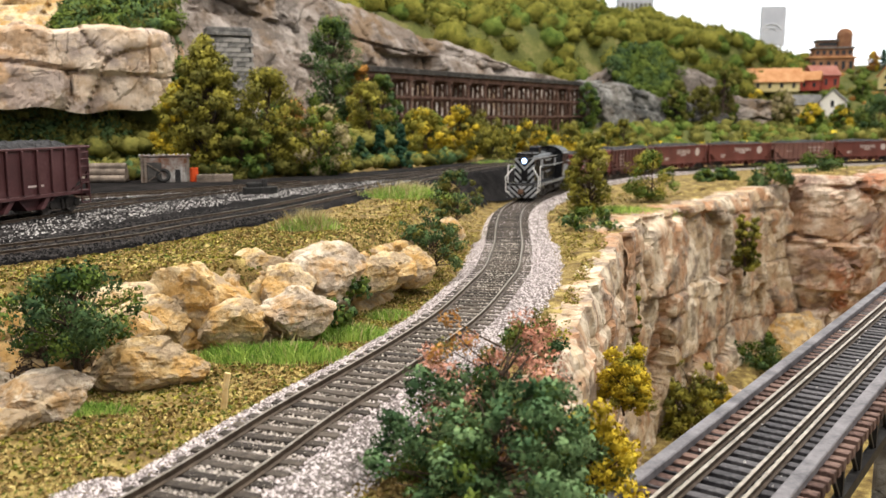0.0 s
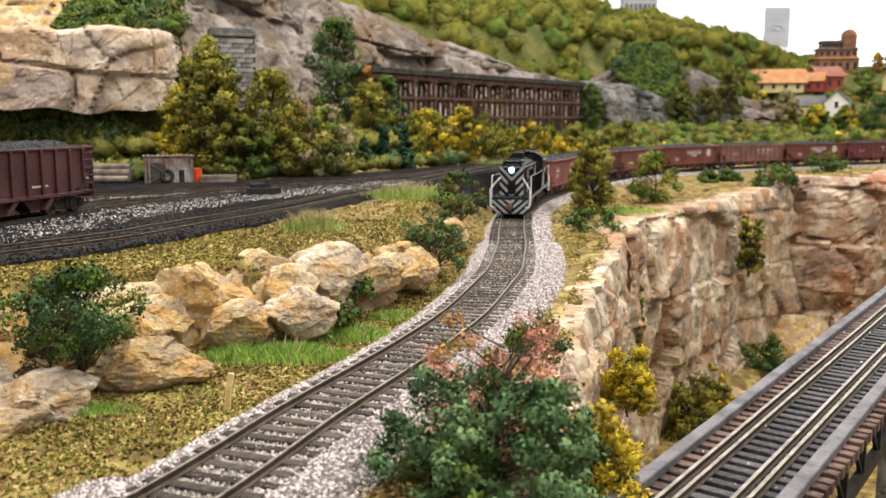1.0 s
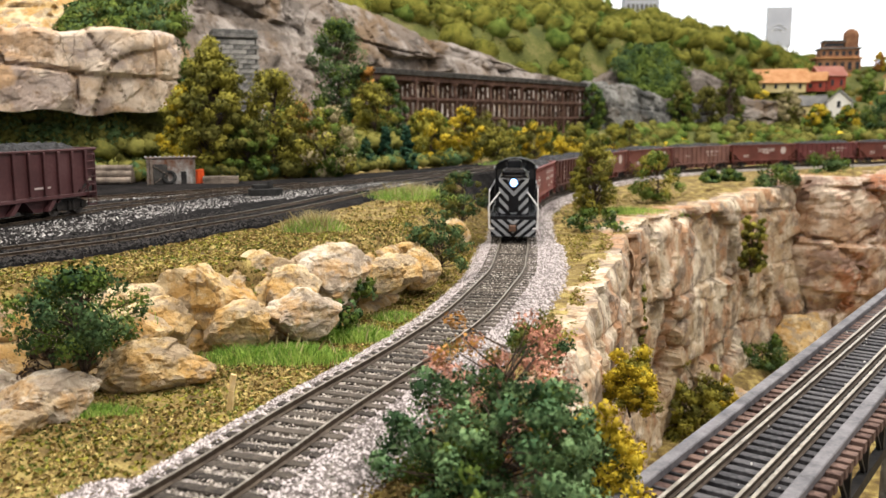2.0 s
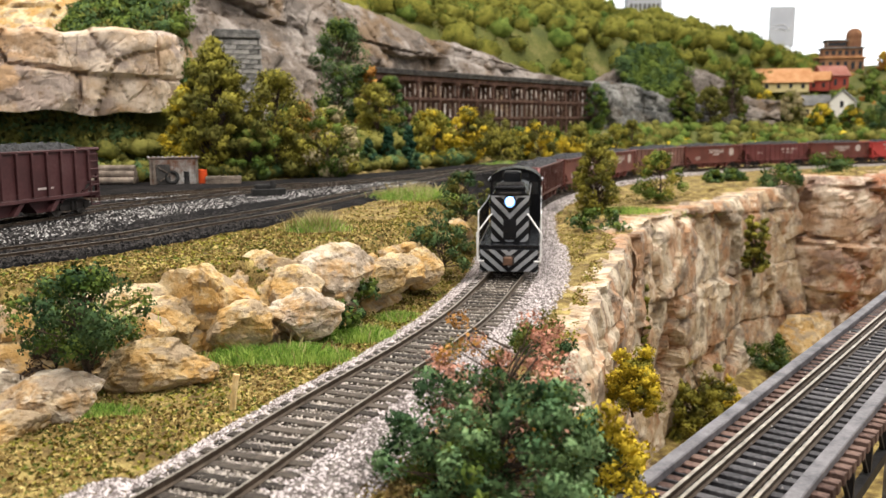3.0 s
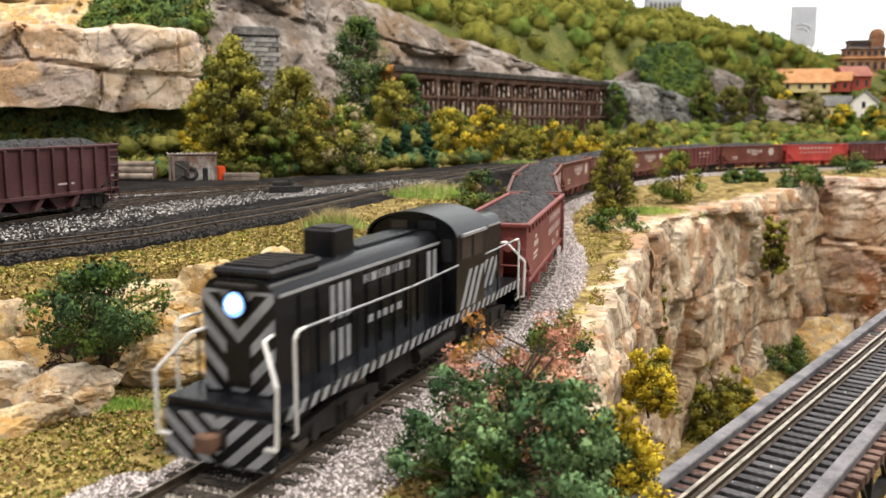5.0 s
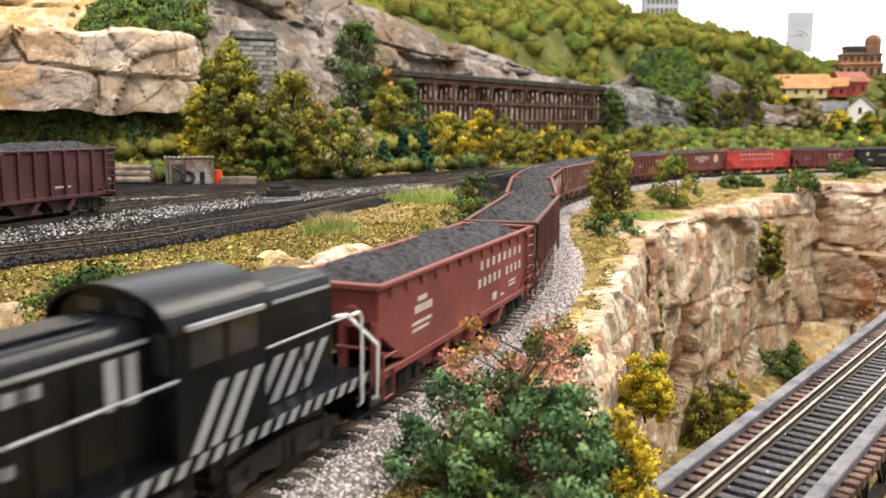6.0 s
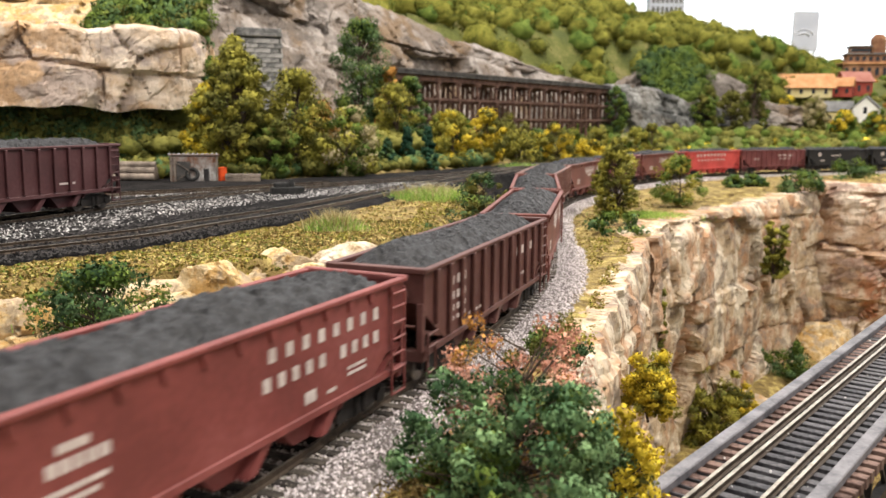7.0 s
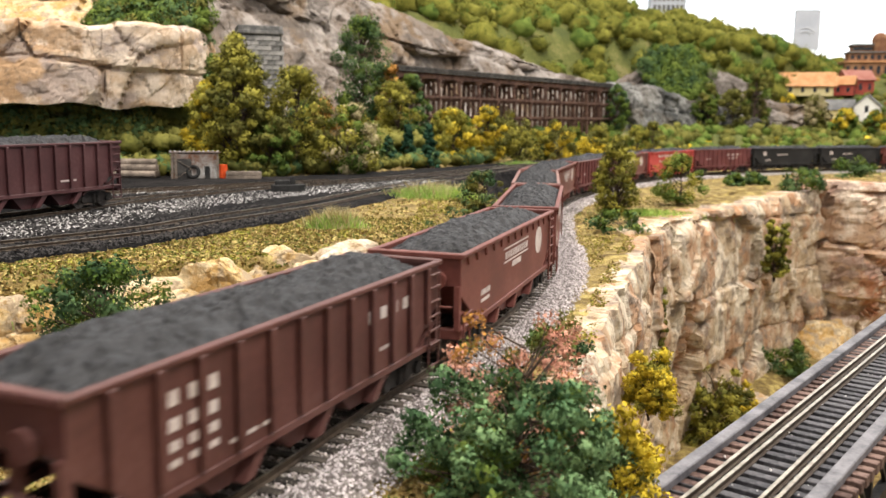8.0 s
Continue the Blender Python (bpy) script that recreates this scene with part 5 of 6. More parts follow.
# ---- village, skyline and hall ----
M_WHITEWALL = mat("white_clapboard", (0.72, 0.70, 0.66), (0.82, 0.81, 0.78), 0.8, scale=30)
M_GREYROOF = mat("grey_shingles", (0.10, 0.10, 0.10), (0.2, 0.2, 0.2), 0.9, scale=60, fine=300)
M_ORANGEROOF = mat("orange_tiles", (0.42, 0.19, 0.075), (0.58, 0.32, 0.16), 0.8, scale=40, fine=200)
M_REDWALL = mat("red_boards", (0.24, 0.035, 0.025), (0.34, 0.07, 0.05), 0.8, scale=30)
M_PINKROOF = mat("red_shingles", (0.30, 0.11, 0.085), (0.42, 0.20, 0.16), 0.85, scale=40)
M_BRICK = mat("brown_brick", (0.16, 0.07, 0.04), (0.35, 0.19, 0.10), 0.9, scale=40, fine=250)
M_YELLOWWALL = mat("yellow_boards", (0.62, 0.52, 0.25), (0.72, 0.63, 0.35), 0.85, scale=30)
M_DARKPANE = mat("dark_window_glass", (0.015, 0.017, 0.02), (0.03, 0.03, 0.035), 0.15, bump=0, spec=0.5)
M_GREYPANEL = mat("grey_white_panel", (0.42, 0.45, 0.52), (0.55, 0.58, 0.64), 0.6, scale=12)


def house(x, y, rz, L, W, H, roofh, wall_m, roof_m, label, z=None, windows=3, over=4.0, chimney=False):
    root = empty("house", label, "house", x, y, zat(x, y) - 4 if z is None else z, rz, "village houses")
    bm = bmnew()
    a = [(-W / 2, 0), (W / 2, 0), (W / 2, H), (0, H + roofh), (-W / 2, H)]
    f0 = [bm.verts.new((-L / 2, yy, zz)) for yy, zz in a]
    f1 = [bm.verts.new((L / 2, yy, zz)) for yy, zz in a]
    bm.faces.new(f0[::-1])
    bm.faces.new(f1)
    for i in range(5):
        bm.faces.new((f0[i], f0[(i + 1) % 5], f1[(i + 1) % 5], f1[i]))
    bmesh.ops.recalc_face_normals(bm, faces=bm.faces[:])
    part("wall", bm, wall_m, root)
    sl = math.hypot(W / 2 + over, roofh * (W / 2 + over) / (W / 2))
    for sgn in (-1, 1):
        bm = bmnew()
        ang = math.atan2(roofh, W / 2)
        m = Matrix.Translation((0, 0, H + roofh + 1.5)) @ Matrix.Rotation(-sgn * ang, 4, "X")
        box(bm, -L / 2 - over, L / 2 + over, 0 if sgn > 0 else -sl, sl if sgn > 0 else 0, -1.2, 1.2, 0, m)
        part("roof", bm, roof_m, root)
    for k in range(windows):
        wx = -L / 2 + L * (k + 0.5) / windows
        for sgn in (-1, 1):
            bm = bmnew()
            box(bm, wx - 4, wx + 4, sgn * W / 2 - 0.6, sgn * W / 2 + 0.6, H * 0.3, H * 0.72, 0.2)
            part("window", bm, M_DARKPANE, root)
    for sgn in (-1, 1):
        for zz in (H * 0.15, H * 0.72):
            bm = bmnew()
            box(bm, sgn * L / 2 - 0.6, sgn * L / 2 + 0.6, -4, 4, zz, zz + H * 0.3, 0.2)
            part("window", bm, M_DARKPANE, root)
    if chimney:
        bm = bmnew()
        box(bm, L * 0.2, L * 0.2 + 8, -4, 4, H, H + roofh + 14)
        part("chimney", bm, M_BRICK, root)
    return root


house(962, 2200, 62, 70, 56, 52, 26, M_WHITEWALL, M_GREYROOF, "white house with a grey gable roof", 62)
house(900, 2215, -15, 60, 46, 40, 22, M_YELLOWWALL, M_GREYROOF, "yellow house with a grey shingle roof", 66)
house(870, 2400, -12, 150, 70, 30, 30, M_YELLOWWALL, M_ORANGEROOF, "long house with a broad orange tile roof", 142, 5, 9)
house(1045, 2480, 10, 80, 50, 40, 24, M_REDWALL, M_PINKROOF, "red boarded house with a reddish roof", 150)
house(1000, 2440, -30, 50, 40, 30, 20, M_REDWALL, M_ORANGEROOF, "small red house with an orange roof", 146, 2)
house(1150, 2250, -10, 60, 50, 34, 22, M_WHITEWALL, M_PINKROOF, "low white house with a pale red roof", 86)
house(1240, 2450, 20, 80, 50, 36, 22, M_YELLOWWALL, M_ORANGEROOF, "house with an orange roof on the hill", 150)


def hill_hotel():
    root = empty("hill_building", "tall brown brick building with terraces and a turret", "building", 1160, 2700, 218, -12)
    for i, (x0, x1, y0, y1, z0, z1) in enumerate(((-62, 62, -40, 40, -20, 30), (-50, 58, -34, 34, 30, 58), (-40, 12, -28, 28, 58, 80))):
        bm = bmnew()
        box(bm, x0, x1, y0, y1, z0, z1, 1)
        part("storey", bm, M_BRICK, root)
        bm = bmnew()
        box(bm, x0 - 5, x1 + 5, y0 - 6, y1 + 6, z1, z1 + 4, 0.6)
        part("terrace", bm, M_ORANGEROOF if i == 0 else M_GREYROOF, root)
        for k in range(6):
            wx = x0 + (x1 - x0) * (k + 0.5) / 6
            bm = bmnew()
            box(bm, wx - 5, wx + 5, y0 - 0.8, y0 + 0.5, z0 + (z1 - z0) * 0.35, z0 + (z1 - z0) * 0.8)
            part("window", bm, M_DARKPANE, root)
    bm = bmnew()
    rod(bm, (38, 0, 58), (38, 0, 96), 22, 22, 16)
    part("turret", bm, M_BRICK, root)
    bm = bmnew()
    bmesh.ops.create_uvsphere(bm, u_segments=16, v_segments=8, radius=23, matrix=Matrix.Translation((38, 0, 96)))
    part("dome", bm, M_BRICK, root)


hill_hotel()
root = empty("display_panel", "pale grey display panel standing on the skyline", "panel", 1006, 2760, 250, 0)
bm = bmnew()
box(bm, -38, 38, -3, 3, 40, 158, 1)
part("board", bm, M_GREYPANEL, root)
bm = bmnew()
for k in range(9):
    a, b = 0.5 + k * 0.22, 0.5 + (k + 1) * 0.22
    for rr in (22, 34):
        beam(bm, (-6 + rr * math.cos(a), -3.4, 72 + rr * math.sin(a)), (-6 + rr * math.cos(b), -3.4, 72 + rr * math.sin(b)), 5, 0.8)
part("arc_mark", bm, mat("white_arc", (0.8, 0.81, 0.83), (0.86, 0.87, 0.88), 0.6), root)
for x in (-30, 30):
    bm = bmnew()
    rod(bm, (x, 0, -20), (x, 0, 44), 2.2)
    part("leg", bm, M_GREYPANEL, root)
bm = bmnew()
box(bm, -60, 60, -30, 30, 0, 240)
root = empty("far_building", "pale grey city building on the far skyline", "building", 672, 3180, 280, 0)
part("wall", bm, M_GREYPANEL, root)
for i in range(7):
    for j in range(3):
        bm = bmnew()
        box(bm, -52 + i * 15.5, -42 + i * 15.5, -31, -29, 130 + j * 35, 152 + j * 35)
        part("window", bm, M_GREYROOF, root)

M_SKY = glow("pale_sky_backdrop", (0.92, 0.96, 1.0), 1.0)
bm = bmnew()
box(bm, -4000, 6000, 4200, 4220, -800, 2600)
tagged(part("backdrop", bm, M_SKY), "plain pale sky backdrop wall", "backdrop", kind="structure")


# ---- rolling stock ----
def paint(name, c, wear=0.75, rough=0.55):
    return mat(name, tuple(v * wear for v in c), tuple(min(1, v * 1.15 + 0.01) for v in c), rough, scale=45, fine=500, bump=0.08, c3=c, dist=0.0003)


M_BLACK = mat("black_paint", (0.004, 0.0045, 0.006), (0.010, 0.011, 0.014), 0.26, scale=60, fine=500, bump=0.05, dist=0.0002, spec=0.22)
M_SILVER = mat("silver_grey_stripe", (0.23, 0.245, 0.27), (0.34, 0.355, 0.38), 0.5, scale=120, bump=0.05)
M_WHITE = mat("white_paint", (0.72, 0.72, 0.72), (0.82, 0.82, 0.82), 0.5, scale=120, bump=0.05)
M_LETTER = mat("letter_paint", (0.42, 0.36, 0.34), (0.58, 0.52, 0.50), 0.6, scale=200, bump=0)
M_LETTERDIM = mat("faded_letter_paint", (0.40, 0.33, 0.31), (0.5, 0.43, 0.41), 0.6, scale=200, bump=0)
M_RUST = mat("rusty_iron", (0.07, 0.04, 0.028), (0.16, 0.09, 0.06), 0.85, scale=200)
M_TRUCK = mat("grimy_black_iron", (0.006, 0.0055, 0.0055), (0.026, 0.021, 0.019), 0.8, scale=200)
M_WHEEL = mat("wheel_steel", (0.06, 0.05, 0.045), (0.25, 0.23, 0.21), 0.45, metal=0.6, scale=150)
M_COAL = mat("coal", (0.006, 0.006, 0.007), (0.032, 0.033, 0.037), 0.55, scale=300, fine=1400, bump=0.8, dist=0.0006, spec=0.18)
M_LAMP = glow("headlight_glow", (0.22, 0.46, 1.0), 1.4)
M_BULB = glow("headlight_bulb_glow", (0.75, 0.88, 1.0), 14.0)
M_GLASS = M_DARKPANE


def extr_x(bm, poly, x0, x1):
    a = [bm.verts.new((x0, y, z)) for y, z in poly]
    b = [bm.verts.new((x1, y, z)) for y, z in poly]
    n = len(poly)
    fs = [bm.faces.new(a), bm.faces.new(b[::-1])]
    for i in range(n):
        fs.append(bm.faces.new((a[i], b[i], b[(i + 1) % n], a[(i + 1) % n])))
    bmesh.ops.recalc_face_normals(bm, faces=fs)


def hood_section(w, z0, z1, r):
    pts = [(-w, z0), (-w, z1 - r)]
    for k in range(1, 11):
        a = math.pi - k / 10 * math.pi / 2
        pts.append((-w + r + r * math.cos(a), z1 - r + r * math.sin(a)))
    pts += [(-y, z) for y, z in pts[::-1]]
    return pts


def chevrons(bm, x, thick, w, z0, z1, pitch, band_w, slope, first=0.0):
    """Stripes falling to the middle, clipped to the panel."""
    for k in range(40):
        zc = z1 + slope * w + first - k * pitch
        if zc < z0:
            break
        for sgn in (-1, 1):
            poly = [(0.0, zc - slope * w), (w, zc), (w, zc - band_w), (0.0, zc - slope * w - band_w)]
            q = clip_z(clip_z(poly, z1, -1), z0, 1)
            if len(q) > 2:
                q = [(sgn * y, z) for y, z in q]
                vs0 = [bm.verts.new((x, y, z)) for y, z in q]
                vs1 = [bm.verts.new((x + thick, y, z)) for y, z in q]
                n = len(q)
                bm.faces.new(vs0)
                bm.faces.new(vs1[::-1])
                for i in range(n):
                    bm.faces.new((vs0[i], vs1[i], vs1[(i + 1) % n], vs0[(i + 1) % n]))
    bmesh.ops.recalc_face_normals(bm, faces=bm.faces[:])


def clip_z(poly, zl, side):
    out = []
    for i in range(len(poly)):
        (y0, a), (y1, b) = poly[i], poly[(i + 1) % len(poly)]
        ia, ib = side * (a - zl) >= 0, side * (b - zl) >= 0
        if ia:
            out.append((y0, a))
        if ia != ib:
            t = (zl - a) / (b - a)
            out.append((y0 + (y1 - y0) * t, zl))
    return out


def slanted(bm, x0, z0, z1, w, run, y, t):
    """One slanted stripe on a side wall."""
    prism(bm, [(x0, z0), (x0 + w, z0), (x0 + w + run, z1), (x0 + run, z1)], y, y + t)


def tube(bm, pts, r, seg=6):
    for a, b in zip(pts[:-1], pts[1:]):
        rod(bm, a, b, r, seg=seg)


def truck(root, x, wb, r, material, length):
    bm = bmnew()
    for sgn in (-1, 1):
        y0, y1 = sgn * 11.2, sgn * 13.2
        prism(bm, [(x - length, 4.5), (x - length, 7), (x - wb * 0.55, 8), (x - 4, 9.2), (x + 4, 9.2), (x + wb * 0.55, 8), (x + length, 7), (x + length, 4.5), (x + wb * 0.55, 4.5), (x + 3.5, 2.6), (x - 3.5, 2.6), (x - wb * 0.55, 4.5)], min(y0, y1), max(y0, y1))
        for dx in (-wb / 2, wb / 2):
            rod(bm, (x + dx, sgn * 13.0, 5), (x + dx, sgn * 14.2, 5), 2.0, seg=10)
        for dx in (-1.6, 1.6):
            rod(bm, (x + dx, sgn * 13.4, 3.2), (x + dx, sgn * 13.4, 8), 1.0, seg=8)
    box(bm, x - 3, x + 3, -11.5, 11.5, 5, 9)
    t = part("truck", bm, material, root)
    for dx in (-wb / 2, wb / 2):
        bm = bmnew()
        for sgn in (-1, 1):
            rod(bm, (x + dx, sgn * 7.2, r), (x + dx, sgn * 10.2, r), r, r, 20)
            rod(bm, (x + dx, sgn * 7.0, r), (x + dx, sgn * 7.6, r), r + 0.6, r + 0.6, 20)
        rod(bm, (x + dx, -10, r), (x + dx, 10, r), 1.0, seg=8)
        part("wheelset", bm, M_WHEEL, t)


def coupler(root, x, sgn):
    bm = bmnew()
    box(bm, min(x, x + sgn * 6), max(x, x + sgn * 6), -1.6, 1.6, 6.8, 9.6, 0.4)
    box(bm, min(x + sgn * 4, x + sgn * 7), max(x + sgn * 4, x + sgn * 7), -3, 2, 6.2, 10.2, 0.5)
    part("coupler", bm, M_RUST, root)


def locomotive():
    root = empty("locomotive", "black diesel locomotive with silver chevron stripes and lit headlight", "locomotive")
    bm = bmnew()
    box(bm, -92, 92, -16, 16, 12.5, 15.5, 0.4)
    part("walkway", bm, M_BLACK, root)
    bm = bmnew()
    extr_x(bm, hood_section(10.2, 15.5, 41.5, 4.5), -18, 84)
    hood = part("long_hood", bm, M_BLACK, root, smooth=False)
    bm = bmnew()
    extr_x(bm, hood_section(10.2, 15.5, 41.5, 4.5), -82, -46)
    shood = part("short_hood", bm, M_BLACK, root)
    # cab with an arched roof
    bm = bmnew()
    pts = [(-16.2, 15.5), (-16.2, 39)]
    for k in range(1, 10):
        a = math.pi - k / 10 * math.pi
        pts.append((16.2 * math.cos(a), 39 + 7.3 * math.sin(a)))
    pts += [(16.2, 39), (16.2, 15.5)]
    extr_x(bm, pts, -46, -18)
    cab = part("cab", bm, M_BLACK, root)
    bm = bmnew()
    rp = []
    for k in range(0, 33):
        a = math.pi - k / 32 * math.pi
        rp.append((17.0 * math.cos(a), 39.2 + 8.2 * math.sin(a)))
    for k in range(32, -1, -1):
        a = math.pi - k / 32 * math.pi
        rp.append((16.2 * math.cos(a), 39.2 + 7.4 * math.sin(a)))
    extr_x(bm, rp, -48, -16)
    part("cab_roof", bm, M_BLACK, root)
    for x0, x1 in ((-18.3, -17.6), (-46.4, -45.7)):
        for y0, y1 in ((-14.5, -10.8), (10.8, 14.5), (-8.5, -2), (2, 8.5)):
            bm = bmnew()
            box(bm, x0, x1, y0, y1, (32 if abs(y0 + y1) > 20 else 41.8), (39 if abs(y0 + y1) > 20 else 44.6), 0.2)
            part("cab_window", bm, M_GLASS, root, "dark glass cab window")
            bm = bmnew()
            xx = x0 - 0.1 if x0 < -30 else x1
            za, zb = (32, 39) if abs(y0 + y1) > 20 else (41.8, 44.6)
            tube(bm, [(xx, y0, za), (xx, y1, za), (xx, y1, zb), (xx, y0, zb), (xx, y0, za)], 0.12, 4)
            part("window_frame", bm, M_TRUCK, root)
    for sgn in (-1, 1):
        for x0 in (-43, -31.5):
            bm = bmnew()
            box(bm, x0, x0 + 9.5, sgn * 16.2 - 0.4, sgn * 16.2 + 0.35, 32, 39.5, 0.2)
            part("cab_window", bm, M_GLASS, root, "dark glass cab window")
        bm = bmnew()
        box(bm, -44, -20, sgn * 16.6 - 1.2, sgn * 16.6 + 1.2, 39.6, 40.5)
        part("rain_gutter", bm, M_SILVER, root)
    # roof gear
    bm = bmnew()
    box(bm, 34, 46, -5, 5, 41, 48.5, 0.6)
    st = part("exhaust_chimney", bm, M_BLACK, root)
    bm = bmnew()
    box(bm, 35.5, 44.5, -3.6, 3.6, 48.2, 48.8)
    part("stack_mouth", bm, M_RUBBER, st)
    bm = bmnew()
    box(bm, 58, 83, -8.5, 8.5, 41.2, 43.6, 0.8)
    rad = part("radiator_cover", bm, M_BLACK, root)
    for k in range(6):
        bm = bmnew()
        box(bm, 60 + k * 3.6, 61.6 + k * 3.6, -7, 7, 43.5, 44.1)
        part("slat", bm, M_TRUCK, rad)
    bm = bmnew()
    box(bm, -10, 30, -4, 4, 41.3, 42.5, 0.3)
    part("roof_panel", bm, M_BLACK, root)
    # nose stripes and headlight
    bm = bmnew()
    chevrons(bm, 84.02, 0.18, 10.1, 16, 38.5, 6.4, 2.9, 0.95, -2.0)
    part("nose_stripes", bm, M_SILVER, root, "silver chevron stripes")
    bm = bmnew()
    box(bm, 84.02, 84.25, -9.8, 9.8, 38.2, 38.9)
    part("nose_band", bm, M_SILVER, root)
    bm = bmnew()
    rod(bm, (83.6, 0, 36), (85.6, 0, 36), 3.5, 3.3, 20)
    hl = part("headlight_housing", bm, M_BLACK, root)
    bm = bmnew()
    rod(bm, (85.4, 0, 36), (85.9, 0, 36), 2.9, 2.7, 20)
    part("headlight", bm, M_LAMP, hl, "bright bluish white headlight")
    bm = bmnew()
    rod(bm, (85.8, 0, 36.2), (86.3, 0, 36.2), 1.9, 1.5, 16)
    part("bulb", bm, M_BULB, hl, "white glowing bulb")
    bm = bmnew()
    box(bm, 84, 84.6, -3.5, 3.5, 17, 27, 0.2)
    part("nose_door", bm, M_BLACK, root)
    bm = bmnew()
    box(bm, 83.6, 85.2, -6, 6, 39.2, 40.6, 0.3)
    part("number_board", bm, M_TRUCK, root)
    for e, x in ((1, 92), (-1, -92)):
        bm = bmnew()
        box(bm, min(x, x + e * 1.6), max(x, x + e * 1.6), -15.5, 15.5, 2.2, 13.5, 0.3)
        pil = part("pilot", bm, M_BLACK, root)
        bm = bmnew()
        if e > 0:
            chevrons(bm, x + 1.62, 0.15, 15.3, 2.6, 13.2, 5.2, 2.6, 0.8, -1.0)
        else:
            chevrons(bm, x - 1.8, 0.15, 15.3, 2.6, 13.2, 5.2, 2.6, 0.8, -1.0)
        part("pilot_stripes", bm, M_SILVER, pil, "silver chevron stripes")
        for sgn in (-1, 1):
            for zz in (4.2, 9.6):
                bm = bmnew()
                box(bm, min(x - e * 7, x - e * 0.5), max(x - e * 7, x - e * 0.5), sgn * 12.5 - 3.2, sgn * 12.5 + 3.2, zz, zz + 0.8)
                part("step", bm, M_BLACK, pil)
            bm = bmnew()
            tube(bm, [(x + e * 1.8, sgn * 13.2, 7.6), (x + e * 2.2, sgn * 16.6, 7.8), (x + e * 2.2, sgn * 17, 21.5), (x - e * 3.0, sgn * 10.4, 29.5), (x - e * 8.0, sgn * 9.6, 29.8)], 0.46)
            part("front_handrail", bm, M_WHITE, root, "white end handrail")
            bm = bmnew()
            tube(bm, [(x - e * 6, sgn * 15.6, 8), (x - e * 6, sgn * 16.8, 9), (x - e * 6, sgn * 16.8, 30), (x - e * 7.5, sgn * 16.8, 31.5), (x - e * 11, sgn * 16.6, 31.5)], 0.42)
            part("side_handrail_post", bm, M_WHITE, root, "white corner handrail")
        coupler(root, x, e)
        bm = bmnew()
        box(bm, min(x, x + e * 2.4), max(x, x + e * 2.4), -2.8, 2.8, 5.5, 10.5, 0.5)
        part("coupler_pocket", bm, M_TRUCK, root)
    for sgn in (-1, 1):
        bm = bmnew()
        tube(bm, [(81, sgn * 16.6, 31.5), (20, sgn * 16.6, 30.5), (-18, sgn * 16.6, 31)], 0.32)
        part("side_handrail", bm, M_SILVER, root)
        bm = bmnew()
        tube(bm, [(-46, sgn * 16.6, 31), (-81, sgn * 16.6, 31.5)], 0.32)
        part("side_handrail", bm, M_SILVER, root)
        for k in range(9):
            xx = 78 - k * 11.5 if k < 8 else -60
            bm = bmnew()
            rod(bm, (xx, sgn * 16.5, 15), (xx, sgn * 16.6, 31), 0.38, seg=6)
            part("stanchion", bm, M_BLACK, root)
        bm = bmnew()
        for k in range(34):
            slanted(bm, -88 + k * 5.3, 12.7, 15.4, 2.4, -2.2, sgn * 16.05 if sgn > 0 else -16.2, 0.15)
        part("sill_stripes", bm, M_SILVER, root, "diagonal silver sill stripes")
        y = 10.22 if sgn > 0 else -10.37
        bm = bmnew()
        box(bm, -17, 82, min(y, y + 0.15), max(y, y + 0.15), 37.6, 38.4)
        for k in range(3):
            box(bm, 47 + k * 4.2, 49.4 + k * 4.2, min(y, y + 0.15), max(y, y + 0.15), 27.5, 36.4)
            box(bm, 47 + k * 4.2, 49.4 + k * 4.2, min(y, y + 0.15), max(y, y + 0.15), 17, 25)
        for k in range(7):
            box(bm, 8 + k * 4.6, 11 + k * 4.6, min(y, y + 0.15), max(y, y + 0.15), 34, 36.2)
        for k in range(5):
            box(bm, 14 + k * 4.8, 17 + k * 4.8, min(y, y + 0.15), max(y, y + 0.15), 23, 25)
        for k in range(2):
            box(bm, -14 + k * 5, -11 + k * 5, min(y, y + 0.15), max(y, y + 0.15), 27.5, 36.4)
        part("hood_stripes", bm, M_SILVER, hood, "silver grey side panels")
        for k in range(9):
            bm = bmnew()
            box(bm, 1 + k * 9, 1.4 + k * 9, min(y, y + 0.5 * sgn), max(y, y + 0.5 * sgn), 16.5, 37)
            part("door_seam", bm, M_BLACK, hood)
        yc = 16.22 if sgn > 0 else -16.37
        bm = bmnew()
        for k in range(3):
            slanted(bm, -36 + k * 6, 16, 28, 3.0, -9, yc, 0.15)
        part("cab_stripes", bm, M_SILVER, cab, "diagonal silver cab stripes")
        bm = bmnew()
        for k in range(4):
            slanted(bm, -71 + k * 6.5, 16, 26, 3.2, -9, y, 0.15)
        box(bm, -81, -47, min(y, y + 0.15), max(y, y + 0.15), 37.6, 38.4)
        part("hood_stripes", bm, M_SILVER, shood, "silver grey side panels")
    bm = bmnew()
    box(bm, -28, 30, -12, 12, 3.5, 12.5, 1.5)
    part("fuel_tank", bm, M_TRUCK, root)
    bm = bmnew()
    rod(bm, (-20, 13, 8), (10, 13, 8), 2.2, seg=10)
    rod(bm, (-20, -13, 8), (10, -13, 8), 2.2, seg=10)
    part("air_reservoir", bm, M_TRUCK, root)
    truck(root, 58, 30, 5.4, M_TRUCK, 22)
    truck(root, -58, 30, 5.4, M_TRUCK, 22)
    return root


